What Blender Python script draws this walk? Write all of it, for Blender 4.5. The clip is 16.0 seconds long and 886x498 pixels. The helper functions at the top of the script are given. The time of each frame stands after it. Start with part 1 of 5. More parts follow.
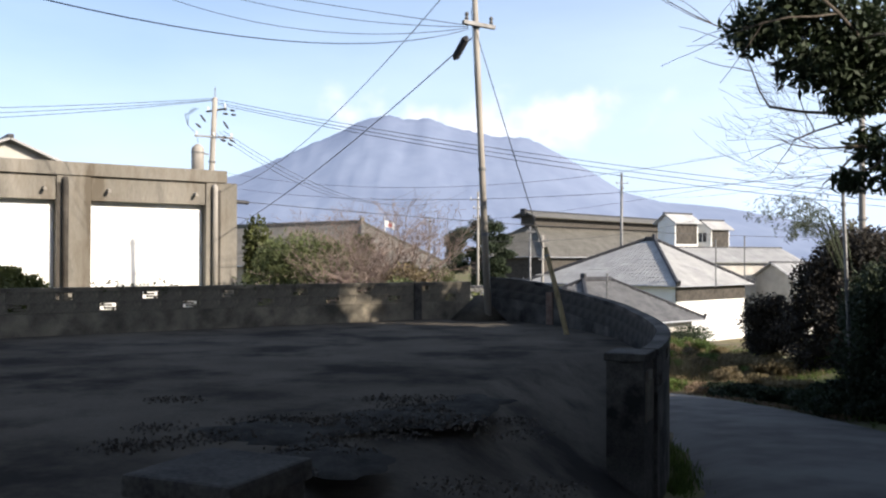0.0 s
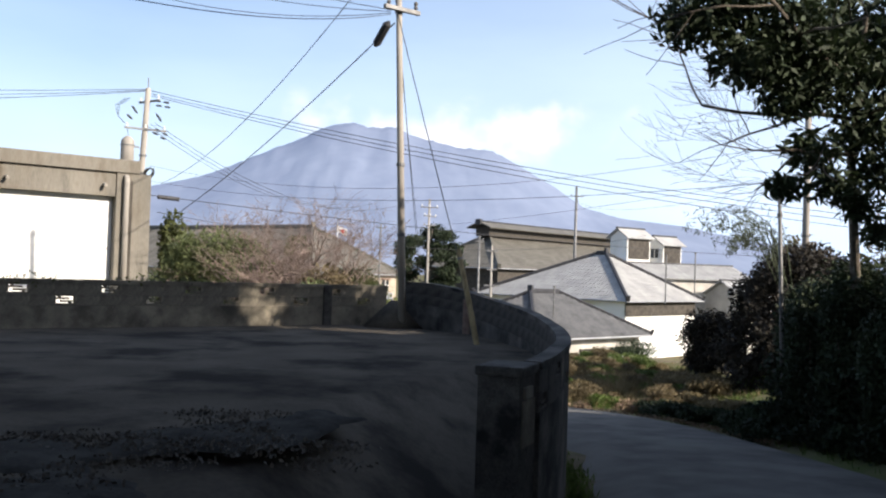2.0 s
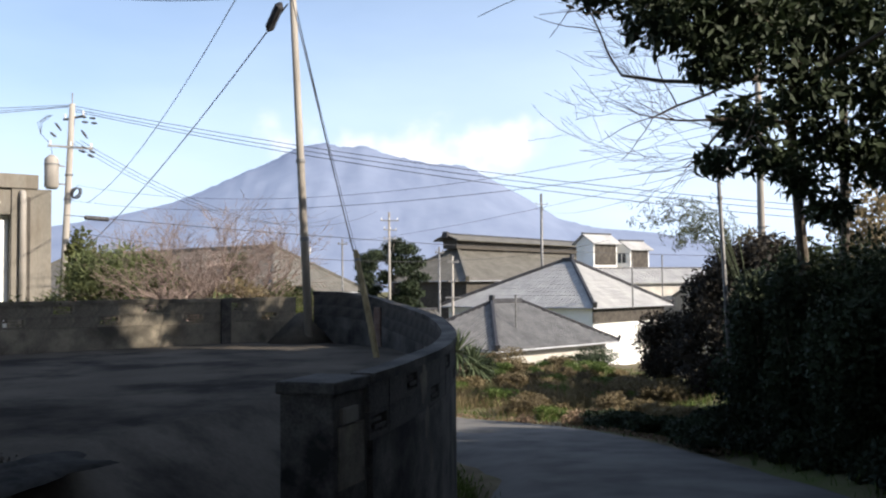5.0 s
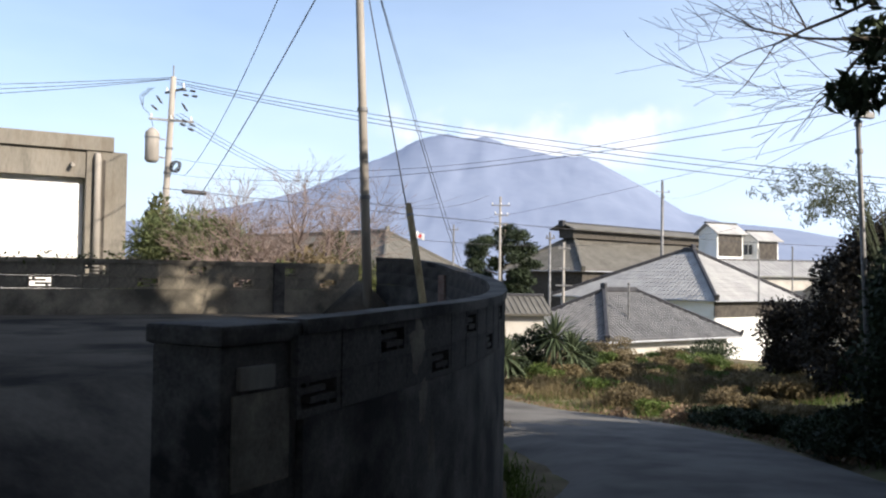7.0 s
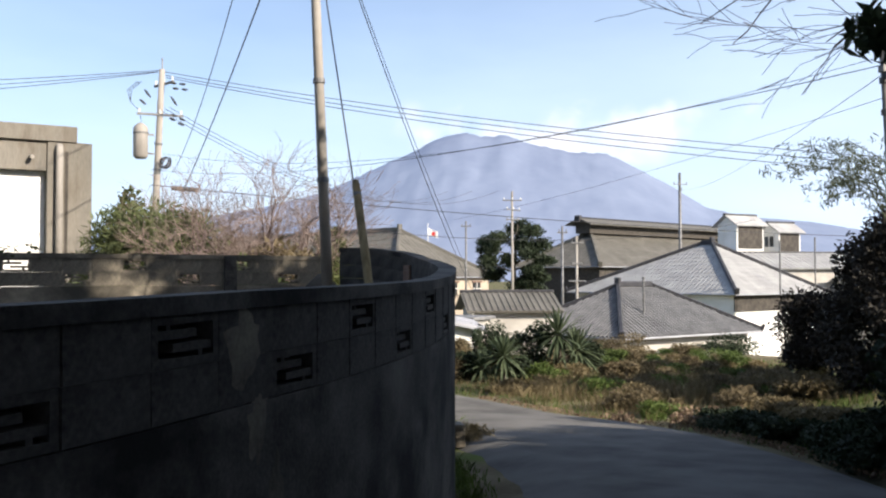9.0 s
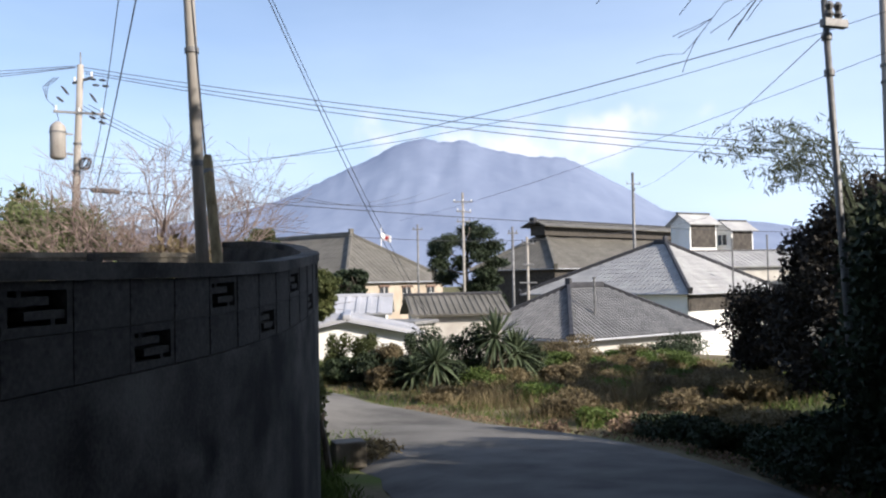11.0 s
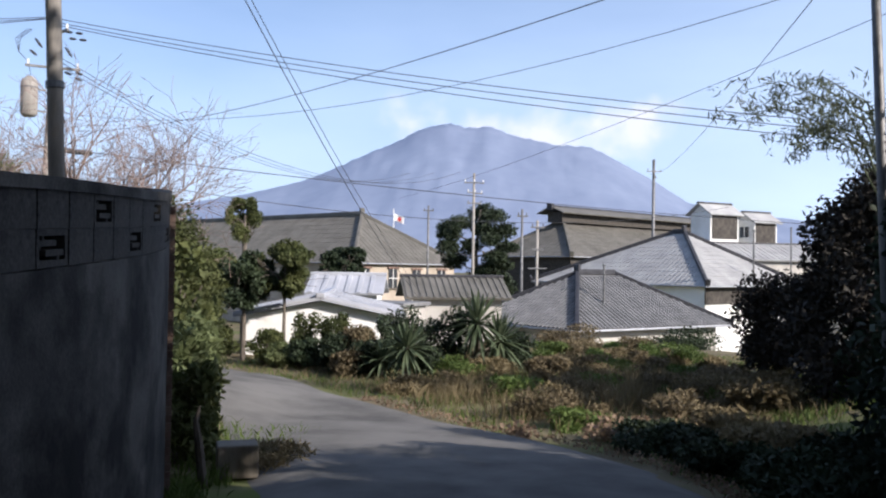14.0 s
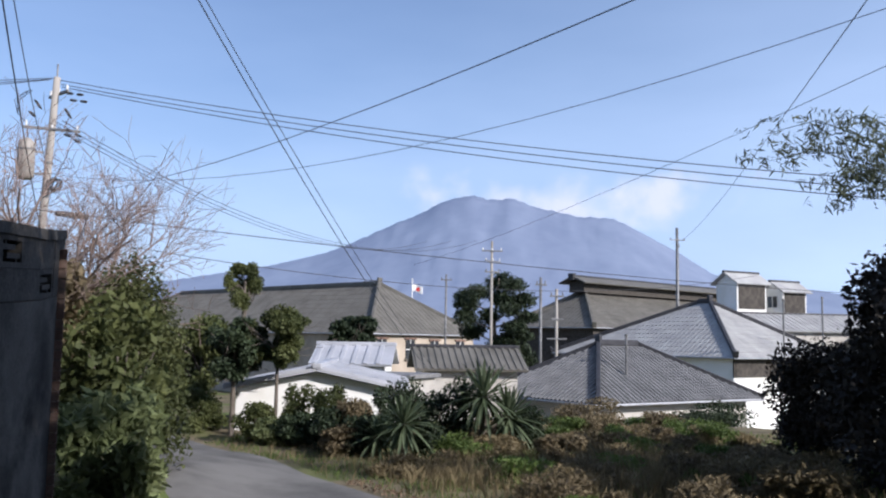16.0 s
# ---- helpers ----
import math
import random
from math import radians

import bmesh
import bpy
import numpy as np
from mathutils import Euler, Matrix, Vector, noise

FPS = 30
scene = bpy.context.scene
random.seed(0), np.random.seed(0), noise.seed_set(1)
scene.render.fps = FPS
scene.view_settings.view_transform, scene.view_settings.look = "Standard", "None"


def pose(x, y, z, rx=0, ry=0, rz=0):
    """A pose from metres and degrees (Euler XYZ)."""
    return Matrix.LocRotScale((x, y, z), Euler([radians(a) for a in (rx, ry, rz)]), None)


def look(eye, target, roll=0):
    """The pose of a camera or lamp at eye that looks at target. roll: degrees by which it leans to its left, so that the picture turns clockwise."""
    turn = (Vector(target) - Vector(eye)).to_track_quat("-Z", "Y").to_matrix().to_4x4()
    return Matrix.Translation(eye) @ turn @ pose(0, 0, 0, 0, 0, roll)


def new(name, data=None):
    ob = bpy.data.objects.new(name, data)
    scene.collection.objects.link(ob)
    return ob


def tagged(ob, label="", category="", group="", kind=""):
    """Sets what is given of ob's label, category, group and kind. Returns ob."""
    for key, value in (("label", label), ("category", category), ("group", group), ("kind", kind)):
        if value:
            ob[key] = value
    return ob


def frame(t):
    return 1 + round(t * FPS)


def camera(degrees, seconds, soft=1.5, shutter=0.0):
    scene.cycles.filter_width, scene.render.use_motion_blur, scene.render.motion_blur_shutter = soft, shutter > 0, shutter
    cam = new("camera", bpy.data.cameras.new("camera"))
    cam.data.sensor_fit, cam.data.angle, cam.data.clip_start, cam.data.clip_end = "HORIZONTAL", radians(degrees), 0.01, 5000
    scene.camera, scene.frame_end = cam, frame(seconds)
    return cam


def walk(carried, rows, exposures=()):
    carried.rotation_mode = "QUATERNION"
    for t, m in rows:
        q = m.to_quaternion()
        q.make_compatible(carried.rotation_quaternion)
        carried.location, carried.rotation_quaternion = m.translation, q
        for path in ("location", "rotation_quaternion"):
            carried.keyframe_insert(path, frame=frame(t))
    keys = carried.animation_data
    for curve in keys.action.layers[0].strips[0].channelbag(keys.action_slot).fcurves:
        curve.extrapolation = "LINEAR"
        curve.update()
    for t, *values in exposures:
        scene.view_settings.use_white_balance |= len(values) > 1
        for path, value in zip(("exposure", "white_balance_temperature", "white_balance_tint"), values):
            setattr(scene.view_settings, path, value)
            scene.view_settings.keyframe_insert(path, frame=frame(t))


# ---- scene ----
cam = camera(52.5, 16.0, soft=2.2)
PATH = [
    (0, (-0.079, 0.815, 1.547), (-0.079, 2.814, 1.571), 0.1),
    (0.5, (0.193, 1.138, 1.534), (0.235, 3.138, 1.544), -1.6),
    (1, (0.444, 1.611, 1.464), (0.335, 3.606, 1.548), 0.8),
    (1.5, (0.693, 2.025, 1.413), (0.665, 4.024, 1.467), 1.9),
    (2, (0.949, 2.279, 1.402), (1.036, 4.277, 1.45), 1.9),
    (2.5, (1.138, 2.689, 1.389), (1.204, 4.687, 1.435), 1.9),
    (3, (1.387, 2.927, 1.339), (1.543, 4.921, 1.354), 0.8),
    (3.5, (1.628, 3.344, 1.34), (1.705, 5.342, 1.364), 1.6),
    (4, (1.828, 3.594, 1.337), (1.974, 5.588, 1.399), -0.6),
    (6.5, (3.051, 5.741, 0.841), (3.084, 7.739, 0.932), -0.3),
    (7, (3.199, 6.396, 0.786), (3.07, 8.391, 0.851), 0.8),
    (7.5, (3.398, 6.843, 0.753), (3.252, 8.837, 0.793), 1.0),
    (8, (3.52, 7.37, 0.715), (3.23, 9.349, 0.749), 1.0),
    (8.5, (3.651, 7.797, 0.691), (3.491, 9.791, 0.728), -1.6),
    (9, (3.856, 8.212, 0.666), (3.682, 10.203, 0.729), -0.1),
    (9.5, (4.043, 8.648, 0.639), (3.971, 10.647, 0.658), -1.9),
    (12, (5.029, 10.721, 0.413), (4.867, 12.711, 0.53), 1.1),
    (12.5, (5.271, 11.103, 0.365), (5.05, 13.087, 0.486), 2.0),
    (13, (5.407, 11.571, 0.336), (5.24, 13.562, 0.438), 0.8),
    (13.5, (5.52, 12.131, 0.307), (5.297, 14.118, 0.365), 0.9),
    (14, (5.519, 12.585, 0.31), (5.383, 14.58, 0.353), 0.9),
    (14.5, (5.636, 13.115, 0.263), (5.562, 15.11, 0.383), 1.6),
    (15, (5.646, 13.565, 0.259), (5.59, 15.56, 0.384), -0.9),
    (15.5, (5.79, 13.947, 0.194), (5.689, 15.935, 0.386), 1.0),
    (16, (5.85, 14.398, 0.229), (5.661, 16.379, 0.43), 1.0),
]
walk(cam, [(t, look(eye, target, roll)) for t, eye, target, roll in PATH], [(0, 0.85, 6900, 13), (9.7, 0.85, 6900, 13), (12.0, 0.62, 6350, 15), (14.0, 0.60, 6300, 16), (15.5, 0.50, 6150, 16), (16.0, 0.36, 5980, 16)])

# ---- world and sun ----
SUN_TO = Vector((0.80, -0.50, 0.50)).normalized()
world = bpy.data.worlds.new("sky")
scene.world = world
world.use_nodes = True
wn = world.node_tree
sky = wn.nodes.new("ShaderNodeTexSky")
sky.sky_type, sky.sun_disc = "NISHITA", False
sky.sun_elevation = math.asin(SUN_TO.z)
sky.sun_rotation = math.atan2(SUN_TO.x, SUN_TO.y)
sky.air_density, sky.dust_density, sky.ozone_density = 0.9, 2.0, 3.0
# pale haze that thickens towards the horizon, and thin high cloud
wco = wn.nodes.new("ShaderNodeTexCoord")
wsep = wn.nodes.new("ShaderNodeSeparateXYZ")
wn.links.new(wco.outputs["Generated"], wsep.inputs[0])
wmap = wn.nodes.new("ShaderNodeMapRange")
wmap.interpolation_type = "SMOOTHSTEP"
wmap.inputs[1].default_value, wmap.inputs[2].default_value, wmap.inputs[3].default_value, wmap.inputs[4].default_value = -0.05, 0.42, 0.75, 0.12
wn.links.new(wsep.outputs[2], wmap.inputs[0])
wnoise = wn.nodes.new("ShaderNodeTexNoise")
wnoise.inputs["Scale"].default_value, wnoise.inputs["Detail"].default_value = 2.2, 6
wstretch = wn.nodes.new("ShaderNodeMapping")
wstretch.inputs["Scale"].default_value = (1, 1, 3.5)
wn.links.new(wco.outputs["Generated"], wstretch.inputs[0])
wn.links.new(wstretch.outputs[0], wnoise.inputs[0])
wmul = wn.nodes.new("ShaderNodeMath")
wmul.operation = "MULTIPLY"
wn.links.new(wmap.outputs[0], wmul.inputs[0])
wn.links.new(wnoise.outputs[0], wmul.inputs[1])
wgain = wn.nodes.new("ShaderNodeMath")
wgain.operation, wgain.use_clamp = "MULTIPLY", True
wgain.inputs[1].default_value = 1.9
wn.links.new(wmul.outputs[0], wgain.inputs[0])
wside = wn.nodes.new("ShaderNodeMapRange")   # the haze is whiter on the sun's side
wside.inputs[1].default_value, wside.inputs[2].default_value, wside.inputs[3].default_value, wside.inputs[4].default_value = -0.1, 0.6, 0.0, 0.42
wn.links.new(wsep.outputs[0], wside.inputs[0])
wsum = wn.nodes.new("ShaderNodeMath")
wsum.use_clamp = True
wn.links.new(wgain.outputs[0], wsum.inputs[0])
wn.links.new(wside.outputs[0], wsum.inputs[1])
wmix = wn.nodes.new("ShaderNodeMix")
wmix.data_type = "RGBA"
wmix.inputs[7].default_value = (4.2, 5.4, 7.2, 1)
wn.links.new(wsum.outputs[0], wmix.inputs[0])
wn.links.new(sky.outputs[0], wmix.inputs[6])
wn.links.new(wmix.outputs[2], wn.nodes["Background"].inputs[0])
wn.nodes["Background"].inputs[1].default_value = 0.12
sun = new("sun", bpy.data.lights.new("sun", "SUN"))
sun.data.energy, sun.data.angle, sun.data.color = 5.0, radians(0.6), (1.0, 0.93, 0.82)
sun.matrix_world = look(SUN_TO * 300, (0, 0, 0))

# ---- materials ----
def mat(name, dark, light, scale=3.0, rough=0.8, bump=0.3, fine=40.0, metal=0.0, stain=None, stain_scale=0.6, vary=0.0, stretch=(1, 1, 1), glow=None):
    """Two scales of noise between two colours, stains on top, fine relief."""
    m = bpy.data.materials.new(name)
    m.use_nodes = True
    nt = m.node_tree
    N, L = nt.nodes.new, nt.links.new
    b = nt.nodes["Principled BSDF"]
    co = N("ShaderNodeTexCoord")
    mp = N("ShaderNodeMapping")
    mp.inputs["Scale"].default_value = stretch
    L(co.outputs["Object"], mp.inputs[0])
    n1 = N("ShaderNodeTexNoise")
    n1.inputs["Scale"].default_value, n1.inputs["Detail"].default_value = scale, 6
    n2 = N("ShaderNodeTexNoise")
    n2.inputs["Scale"].default_value, n2.inputs["Detail"].default_value = fine, 4
    L(mp.outputs[0], n1.inputs[0]), L(mp.outputs[0], n2.inputs[0])
    add = N("ShaderNodeMath")
    add.operation = "MULTIPLY_ADD"
    add.inputs[1].default_value = 0.35
    L(n2.outputs[0], add.inputs[0]), L(n1.outputs[0], add.inputs[2])
    ramp = N("ShaderNodeValToRGB")
    ramp.color_ramp.elements[0].position, ramp.color_ramp.elements[1].position = 0.45, 0.9
    ramp.color_ramp.elements[0].color, ramp.color_ramp.elements[1].color = (*dark, 1), (*light, 1)
    L(add.outputs[0], ramp.inputs[0])
    out = ramp.outputs[0]
    if stain:
        n3 = N("ShaderNodeTexNoise")
        n3.inputs["Scale"].default_value, n3.inputs["Detail"].default_value, n3.inputs["Roughness"].default_value = stain_scale, 8, 0.65
        L(mp.outputs[0], n3.inputs[0])
        r3 = N("ShaderNodeValToRGB")
        r3.color_ramp.elements[0].position, r3.color_ramp.elements[1].position = 0.47, 0.62
        L(n3.outputs[0], r3.inputs[0])
        mx = N("ShaderNodeMix")
        mx.data_type = "RGBA"
        L(r3.outputs[0], mx.inputs[0]), L(out, mx.inputs[6])
        mx.inputs[7].default_value = (*stain, 1)
        out = mx.outputs[2]
    if vary:
        oi = N("ShaderNodeObjectInfo")
        geo = N("ShaderNodeNewGeometry")
        sm = N("ShaderNodeMath")
        L(oi.outputs["Random"], sm.inputs[0]), L(geo.outputs["Random Per Island"], sm.inputs[1])
        md = N("ShaderNodeMapRange")
        md.inputs[2].default_value = 2.0
        md.inputs[3].default_value, md.inputs[4].default_value = 1 - vary, 1 + vary
        L(sm.outputs[0], md.inputs[0])
        hsv = N("ShaderNodeHueSaturation")
        L(md.outputs[0], hsv.inputs["Value"]), L(out, hsv.inputs["Color"])
        out = hsv.outputs[0]
    L(out, b.inputs["Base Color"])
    b.inputs["Roughness"].default_value, b.inputs["Metallic"].default_value = rough, metal
    b.inputs["Specular IOR Level"].default_value = 0.3
    if bump:
        bp = N("ShaderNodeBump")
        bp.inputs["Strength"].default_value, bp.inputs["Distance"].default_value = bump, 0.02
        L(add.outputs[0], bp.inputs["Height"]), L(bp.outputs[0], b.inputs["Normal"])
    if glow:
        b.inputs["Emission Color"].default_value, b.inputs["Emission Strength"].default_value = (*glow[0], 1), glow[1]
    return m


def leafmat(name, dark, light, through_light=0.35):
    m = mat(name, dark, light, 1.2, 0.7, 0, 12, vary=0.45)
    nt = m.node_tree
    b = nt.nodes["Principled BSDF"]
    tr = nt.nodes.new("ShaderNodeBsdfTranslucent")
    mx = nt.nodes.new("ShaderNodeMixShader")
    mx.inputs[0].default_value = through_light
    nt.links.new(b.inputs["Base Color"].links[0].from_socket, tr.inputs[0])
    nt.links.new(b.outputs[0], mx.inputs[1]), nt.links.new(tr.outputs[0], mx.inputs[2])
    nt.links.new(mx.outputs[0], nt.nodes["Material Output"].inputs[0])
    return m


M_ASPHALT = mat("worn_asphalt", (0.085, 0.083, 0.08), (0.165, 0.159, 0.15), 1.3, 0.9, 0.5, 90, stain=(0.17, 0.165, 0.156), stain_scale=0.35)
M_EARTH = mat("ground_earth", (0.09, 0.075, 0.05), (0.20, 0.17, 0.11), 0.9, 0.95, 0.6, 14, stain=(0.10, 0.13, 0.04), stain_scale=0.25)
# yard colour taken below that of pale earth to deepen its shade
M_COURT = mat("shade_dark_dusty_yard", (0.064, 0.055, 0.045), (0.12, 0.104, 0.084), 0.7, 0.95, 0.6, 22, stain=(0.030, 0.027, 0.024), stain_scale=0.55)
M_CONC = mat("stained_concrete", (0.12, 0.112, 0.096), (0.27, 0.25, 0.215), 1.6, 0.9, 0.4, 30, stain=(0.10, 0.085, 0.065), stain_scale=0.8, stretch=(1, 1, 0.25))
M_BLOCK = mat("mossy_block", (0.07, 0.063, 0.053), (0.25, 0.22, 0.17), 2.2, 0.95, 0.5, 45, stain=(0.06, 0.055, 0.045), stain_scale=0.9, vary=0.12)
# stained block, its colour also darkened to deepen the shade on it
M_BLOCK_SHADE = mat("shade_dark_stained_block", (0.02, 0.0185, 0.0175), (0.13, 0.12, 0.108), 2.0, 0.95, 0.5, 45, stain=(0.012, 0.0115, 0.011), stain_scale=1.1, vary=0.12)
M_BRICKRED = mat("red_brick", (0.11, 0.062, 0.048), (0.21, 0.15, 0.12), 6, 0.9, 0.5, 50, vary=0.15)
M_POLE = mat("pole_concrete", (0.20, 0.185, 0.165), (0.36, 0.335, 0.30), 2.5, 0.75, 0.2, 60, stretch=(1, 1, 0.2))
M_WOOD = mat("weathered_wood", (0.16, 0.12, 0.06), (0.34, 0.27, 0.15), 4, 0.85, 0.5, 30, stretch=(4, 4, 0.4))
M_STEEL = mat("dull_steel", (0.10, 0.10, 0.10), (0.22, 0.22, 0.22), 5, 0.55, 0.1, 40, metal=0.4)
M_WIRE = mat("black_cable", (0.02, 0.02, 0.022), (0.05, 0.05, 0.055), 5, 0.6, 0, 40)
M_WHITE = mat("white_paint", (0.72, 0.72, 0.70), (0.82, 0.82, 0.80), 0.8, 0.6, 0.1, 20, stain=(0.66, 0.65, 0.60), stain_scale=0.4)
M_PLASTER = mat("grey_plaster", (0.33, 0.31, 0.28), (0.48, 0.46, 0.42), 1.0, 0.9, 0.2, 20)
M_TILE = mat("grey_roof_tile", (0.115, 0.115, 0.117), (0.20, 0.20, 0.198), 1.2, 0.72, 0.2, 25, vary=0.18)
M_TILE_OLD = mat("brown_grey_roof_tile", (0.09, 0.085, 0.072), (0.15, 0.142, 0.125), 0.7, 0.6, 0.2, 20, vary=0.14)
M_TILE_PALE = mat("pale_grey_roof_tile", (0.26, 0.26, 0.26), (0.38, 0.38, 0.37), 0.8, 0.8, 0.2, 20, vary=0.12)
M_RIDGE = mat("dark_ridge_tile", (0.022, 0.022, 0.026), (0.05, 0.05, 0.055), 2, 0.5, 0.2, 25)
M_METALROOF = mat("ribbed_metal_roof", (0.30, 0.31, 0.335), (0.42, 0.43, 0.46), 0.8, 0.45, 0.05, 20)
M_STONE = mat("tan_cut_stone", (0.29, 0.245, 0.19), (0.43, 0.37, 0.30), 0.8, 0.9, 0.3, 18, vary=0.1)
M_DARKWOOD = mat("dark_timber", (0.03, 0.027, 0.023), (0.08, 0.07, 0.06), 3, 0.8, 0.2, 30)
M_GLASS = mat("dark_window_glass", (0.02, 0.022, 0.025), (0.05, 0.055, 0.06), 1, 0.08, 0, 10)
M_BARK = mat("grey_bark", (0.06, 0.05, 0.04), (0.17, 0.145, 0.12), 6, 0.95, 0.6, 30, stretch=(3, 3, 0.6))
M_TWIG = mat("pale_twig", (0.17, 0.13, 0.11), (0.30, 0.23, 0.20), 6, 0.9, 0.2, 30)
M_TWIG_DARK = mat("dark_twig", (0.05, 0.045, 0.04), (0.10, 0.085, 0.075), 6, 0.9, 0.2, 30)
M_LEAF = leafmat("green_leaf", (0.042, 0.055, 0.018), (0.115, 0.128, 0.045))
M_LEAF_DARK = leafmat("dark_glossy_leaf", (0.012, 0.021, 0.010), (0.036, 0.053, 0.023), 0.1)
M_LEAF_DEEP = leafmat("deep_reddish_leaf", (0.014, 0.013, 0.010), (0.042, 0.035, 0.027), 0.1)
M_LEAF_PALE = leafmat("pale_leaf", (0.10, 0.13, 0.05), (0.21, 0.24, 0.11))
M_BAMBOO = leafmat("bamboo_leaf", (0.05, 0.062, 0.035), (0.125, 0.145, 0.09), 0.25)
M_LEAF_BROWN = leafmat("brown_leaf", (0.10, 0.08, 0.045), (0.21, 0.165, 0.095))
M_GRASS_DRY = leafmat("dry_grass", (0.12, 0.095, 0.05), (0.25, 0.20, 0.11))
M_GRASS = leafmat("green_grass", (0.055, 0.09, 0.02), (0.14, 0.19, 0.05))
M_YUCCA = leafmat("yucca_blade", (0.04, 0.06, 0.03), (0.12, 0.15, 0.085), 0.25)
M_DEAD = leafmat("dead_leaf", (0.12, 0.08, 0.05), (0.26, 0.185, 0.125))
M_MOULD = leafmat("rotten_leaf", (0.028, 0.024, 0.021), (0.075, 0.062, 0.05), 0.1)
# aerial haze is put into the bluish base colour and emission
M_MOUNT = mat("mountain_haze_glow", (0.085, 0.10, 0.14), (0.13, 0.15, 0.195), 0.006, 1.0, 0, 0.03, glow=((0.215, 0.30, 0.49), 0.36))
M_RED = mat("red_cloth", (0.45, 0.04, 0.04), (0.6, 0.07, 0.06), 5, 0.9, 0.1, 40)
M_SOIL = mat("dark_soil", (0.02, 0.019, 0.018), (0.055, 0.052, 0.047), 4, 0.95, 0.8, 30)

for m in (M_ASPHALT, M_COURT, M_EARTH, M_SOIL):   # dusty porous ground has hardly any sheen
    m.node_tree.nodes["Principled BSDF"].inputs["Specular IOR Level"].default_value = 0.04

# ---- mesh helpers ----
def part(name, bm, material, parent=None, label="", smooth=False):
    me = bpy.data.meshes.new(name)
    bm.to_mesh(me)
    bm.free()
    me.materials.append(material)
    if smooth:
        me.polygons.foreach_set("use_smooth", [True] * len(me.polygons))
    ob = new(name, me)
    if parent:
        ob.parent = parent
    if label:
        ob["label"] = label
    return ob


def thing(name, at, label, category, rz=0.0, group="", kind=""):
    ob = new(name)
    ob.matrix_world = pose(at[0], at[1], at[2], 0, 0, rz)
    return tagged(ob, label, category, group, kind)


def raw(name, verts, faces, material, parent=None, label="", smooth=False):
    me = bpy.data.meshes.new(name)
    me.from_pydata([tuple(v) for v in verts], [], faces)
    me.materials.append(material)
    if smooth:
        me.polygons.foreach_set("use_smooth", [True] * len(me.polygons))
    ob = new(name, me)
    if parent:
        ob.parent = parent
    if label:
        ob["label"] = label
    return ob


def box(bm, c, s, rz=0.0, bevel=0.0, m=None):
    q = (m or Matrix()) @ Matrix.Translation(c) @ Matrix.Rotation(rz, 4, "Z") @ Matrix.Diagonal((*s, 1))
    made = bmesh.ops.create_cube(bm, size=1.0, matrix=q)
    if bevel:
        edges = list({e for v in made["verts"] for e in v.link_edges})
        bmesh.ops.bevel(bm, geom=edges, offset=bevel, segments=2, affect="EDGES", profile=0.6)
    return bm


def tube(bm, pts, radii, sides=8):
    """A tapered tube along points, closed at both ends."""
    rings = []
    for i, p in enumerate(pts):
        p = Vector(p)
        d = (Vector(pts[min(i + 1, len(pts) - 1)]) - Vector(pts[max(i - 1, 0)])).normalized()
        a = d.orthogonal().normalized()
        b = d.cross(a)
        if i and rings:
            a = (rings[-1][0].co - Vector(pts[i - 1]))
            a = (a - d * a.dot(d)).normalized()
            b = d.cross(a)
        r = radii[i] if not isinstance(radii, (int, float)) else radii
        rings.append([bm.verts.new(p + (a * math.cos(k * 6.28318 / sides) + b * math.sin(k * 6.28318 / sides)) * r) for k in range(sides)])
    for u, v in zip(rings, rings[1:]):
        for k in range(sides):
            bm.faces.new((u[k], u[(k + 1) % sides], v[(k + 1) % sides], v[k]))
    if sides > 2:
        bm.faces.new(rings[0][::-1])
        bm.faces.new(rings[-1])
    return bm


def interp(table, x):
    return float(np.interp(x, [a for a, _ in table], [b for _, b in table]))


PROFILE = [(-30, 0.6), (-6, 0.2), (0.8, 0.0), (3.6, -0.2), (5.7, -0.55), (8.2, -0.82), (10.7, -1.05), (14.4, -1.3), (20, -1.7), (27, -2.2), (34, -2.2),
           (42, -2.15), (47, -2.6), (53, -5.0), (57, -5.5), (85, -5.6), (130, -6), (400, -9), (5000, -10)]


def ground_z(x, y):
    z = interp(PROFILE, y)
    if y > 20 and x < 2:  # the bank behind the yard wall stays high
        k = min(1, max(0, (2 - x) / 6)) * min(1, max(0, (33 + 0.3 * x - y) / 6))
        z = z * (1 - k) - 0.5 * k
    if x > 8 and y < 40:  # bank beside the lane
        k = min(1, (x - 8) / 4) * min(1, max(0, (34 - y) / 8))
        z += 0.9 * k
    return z


YARD_Z = 0.14
WALL_A = math.radians(35)

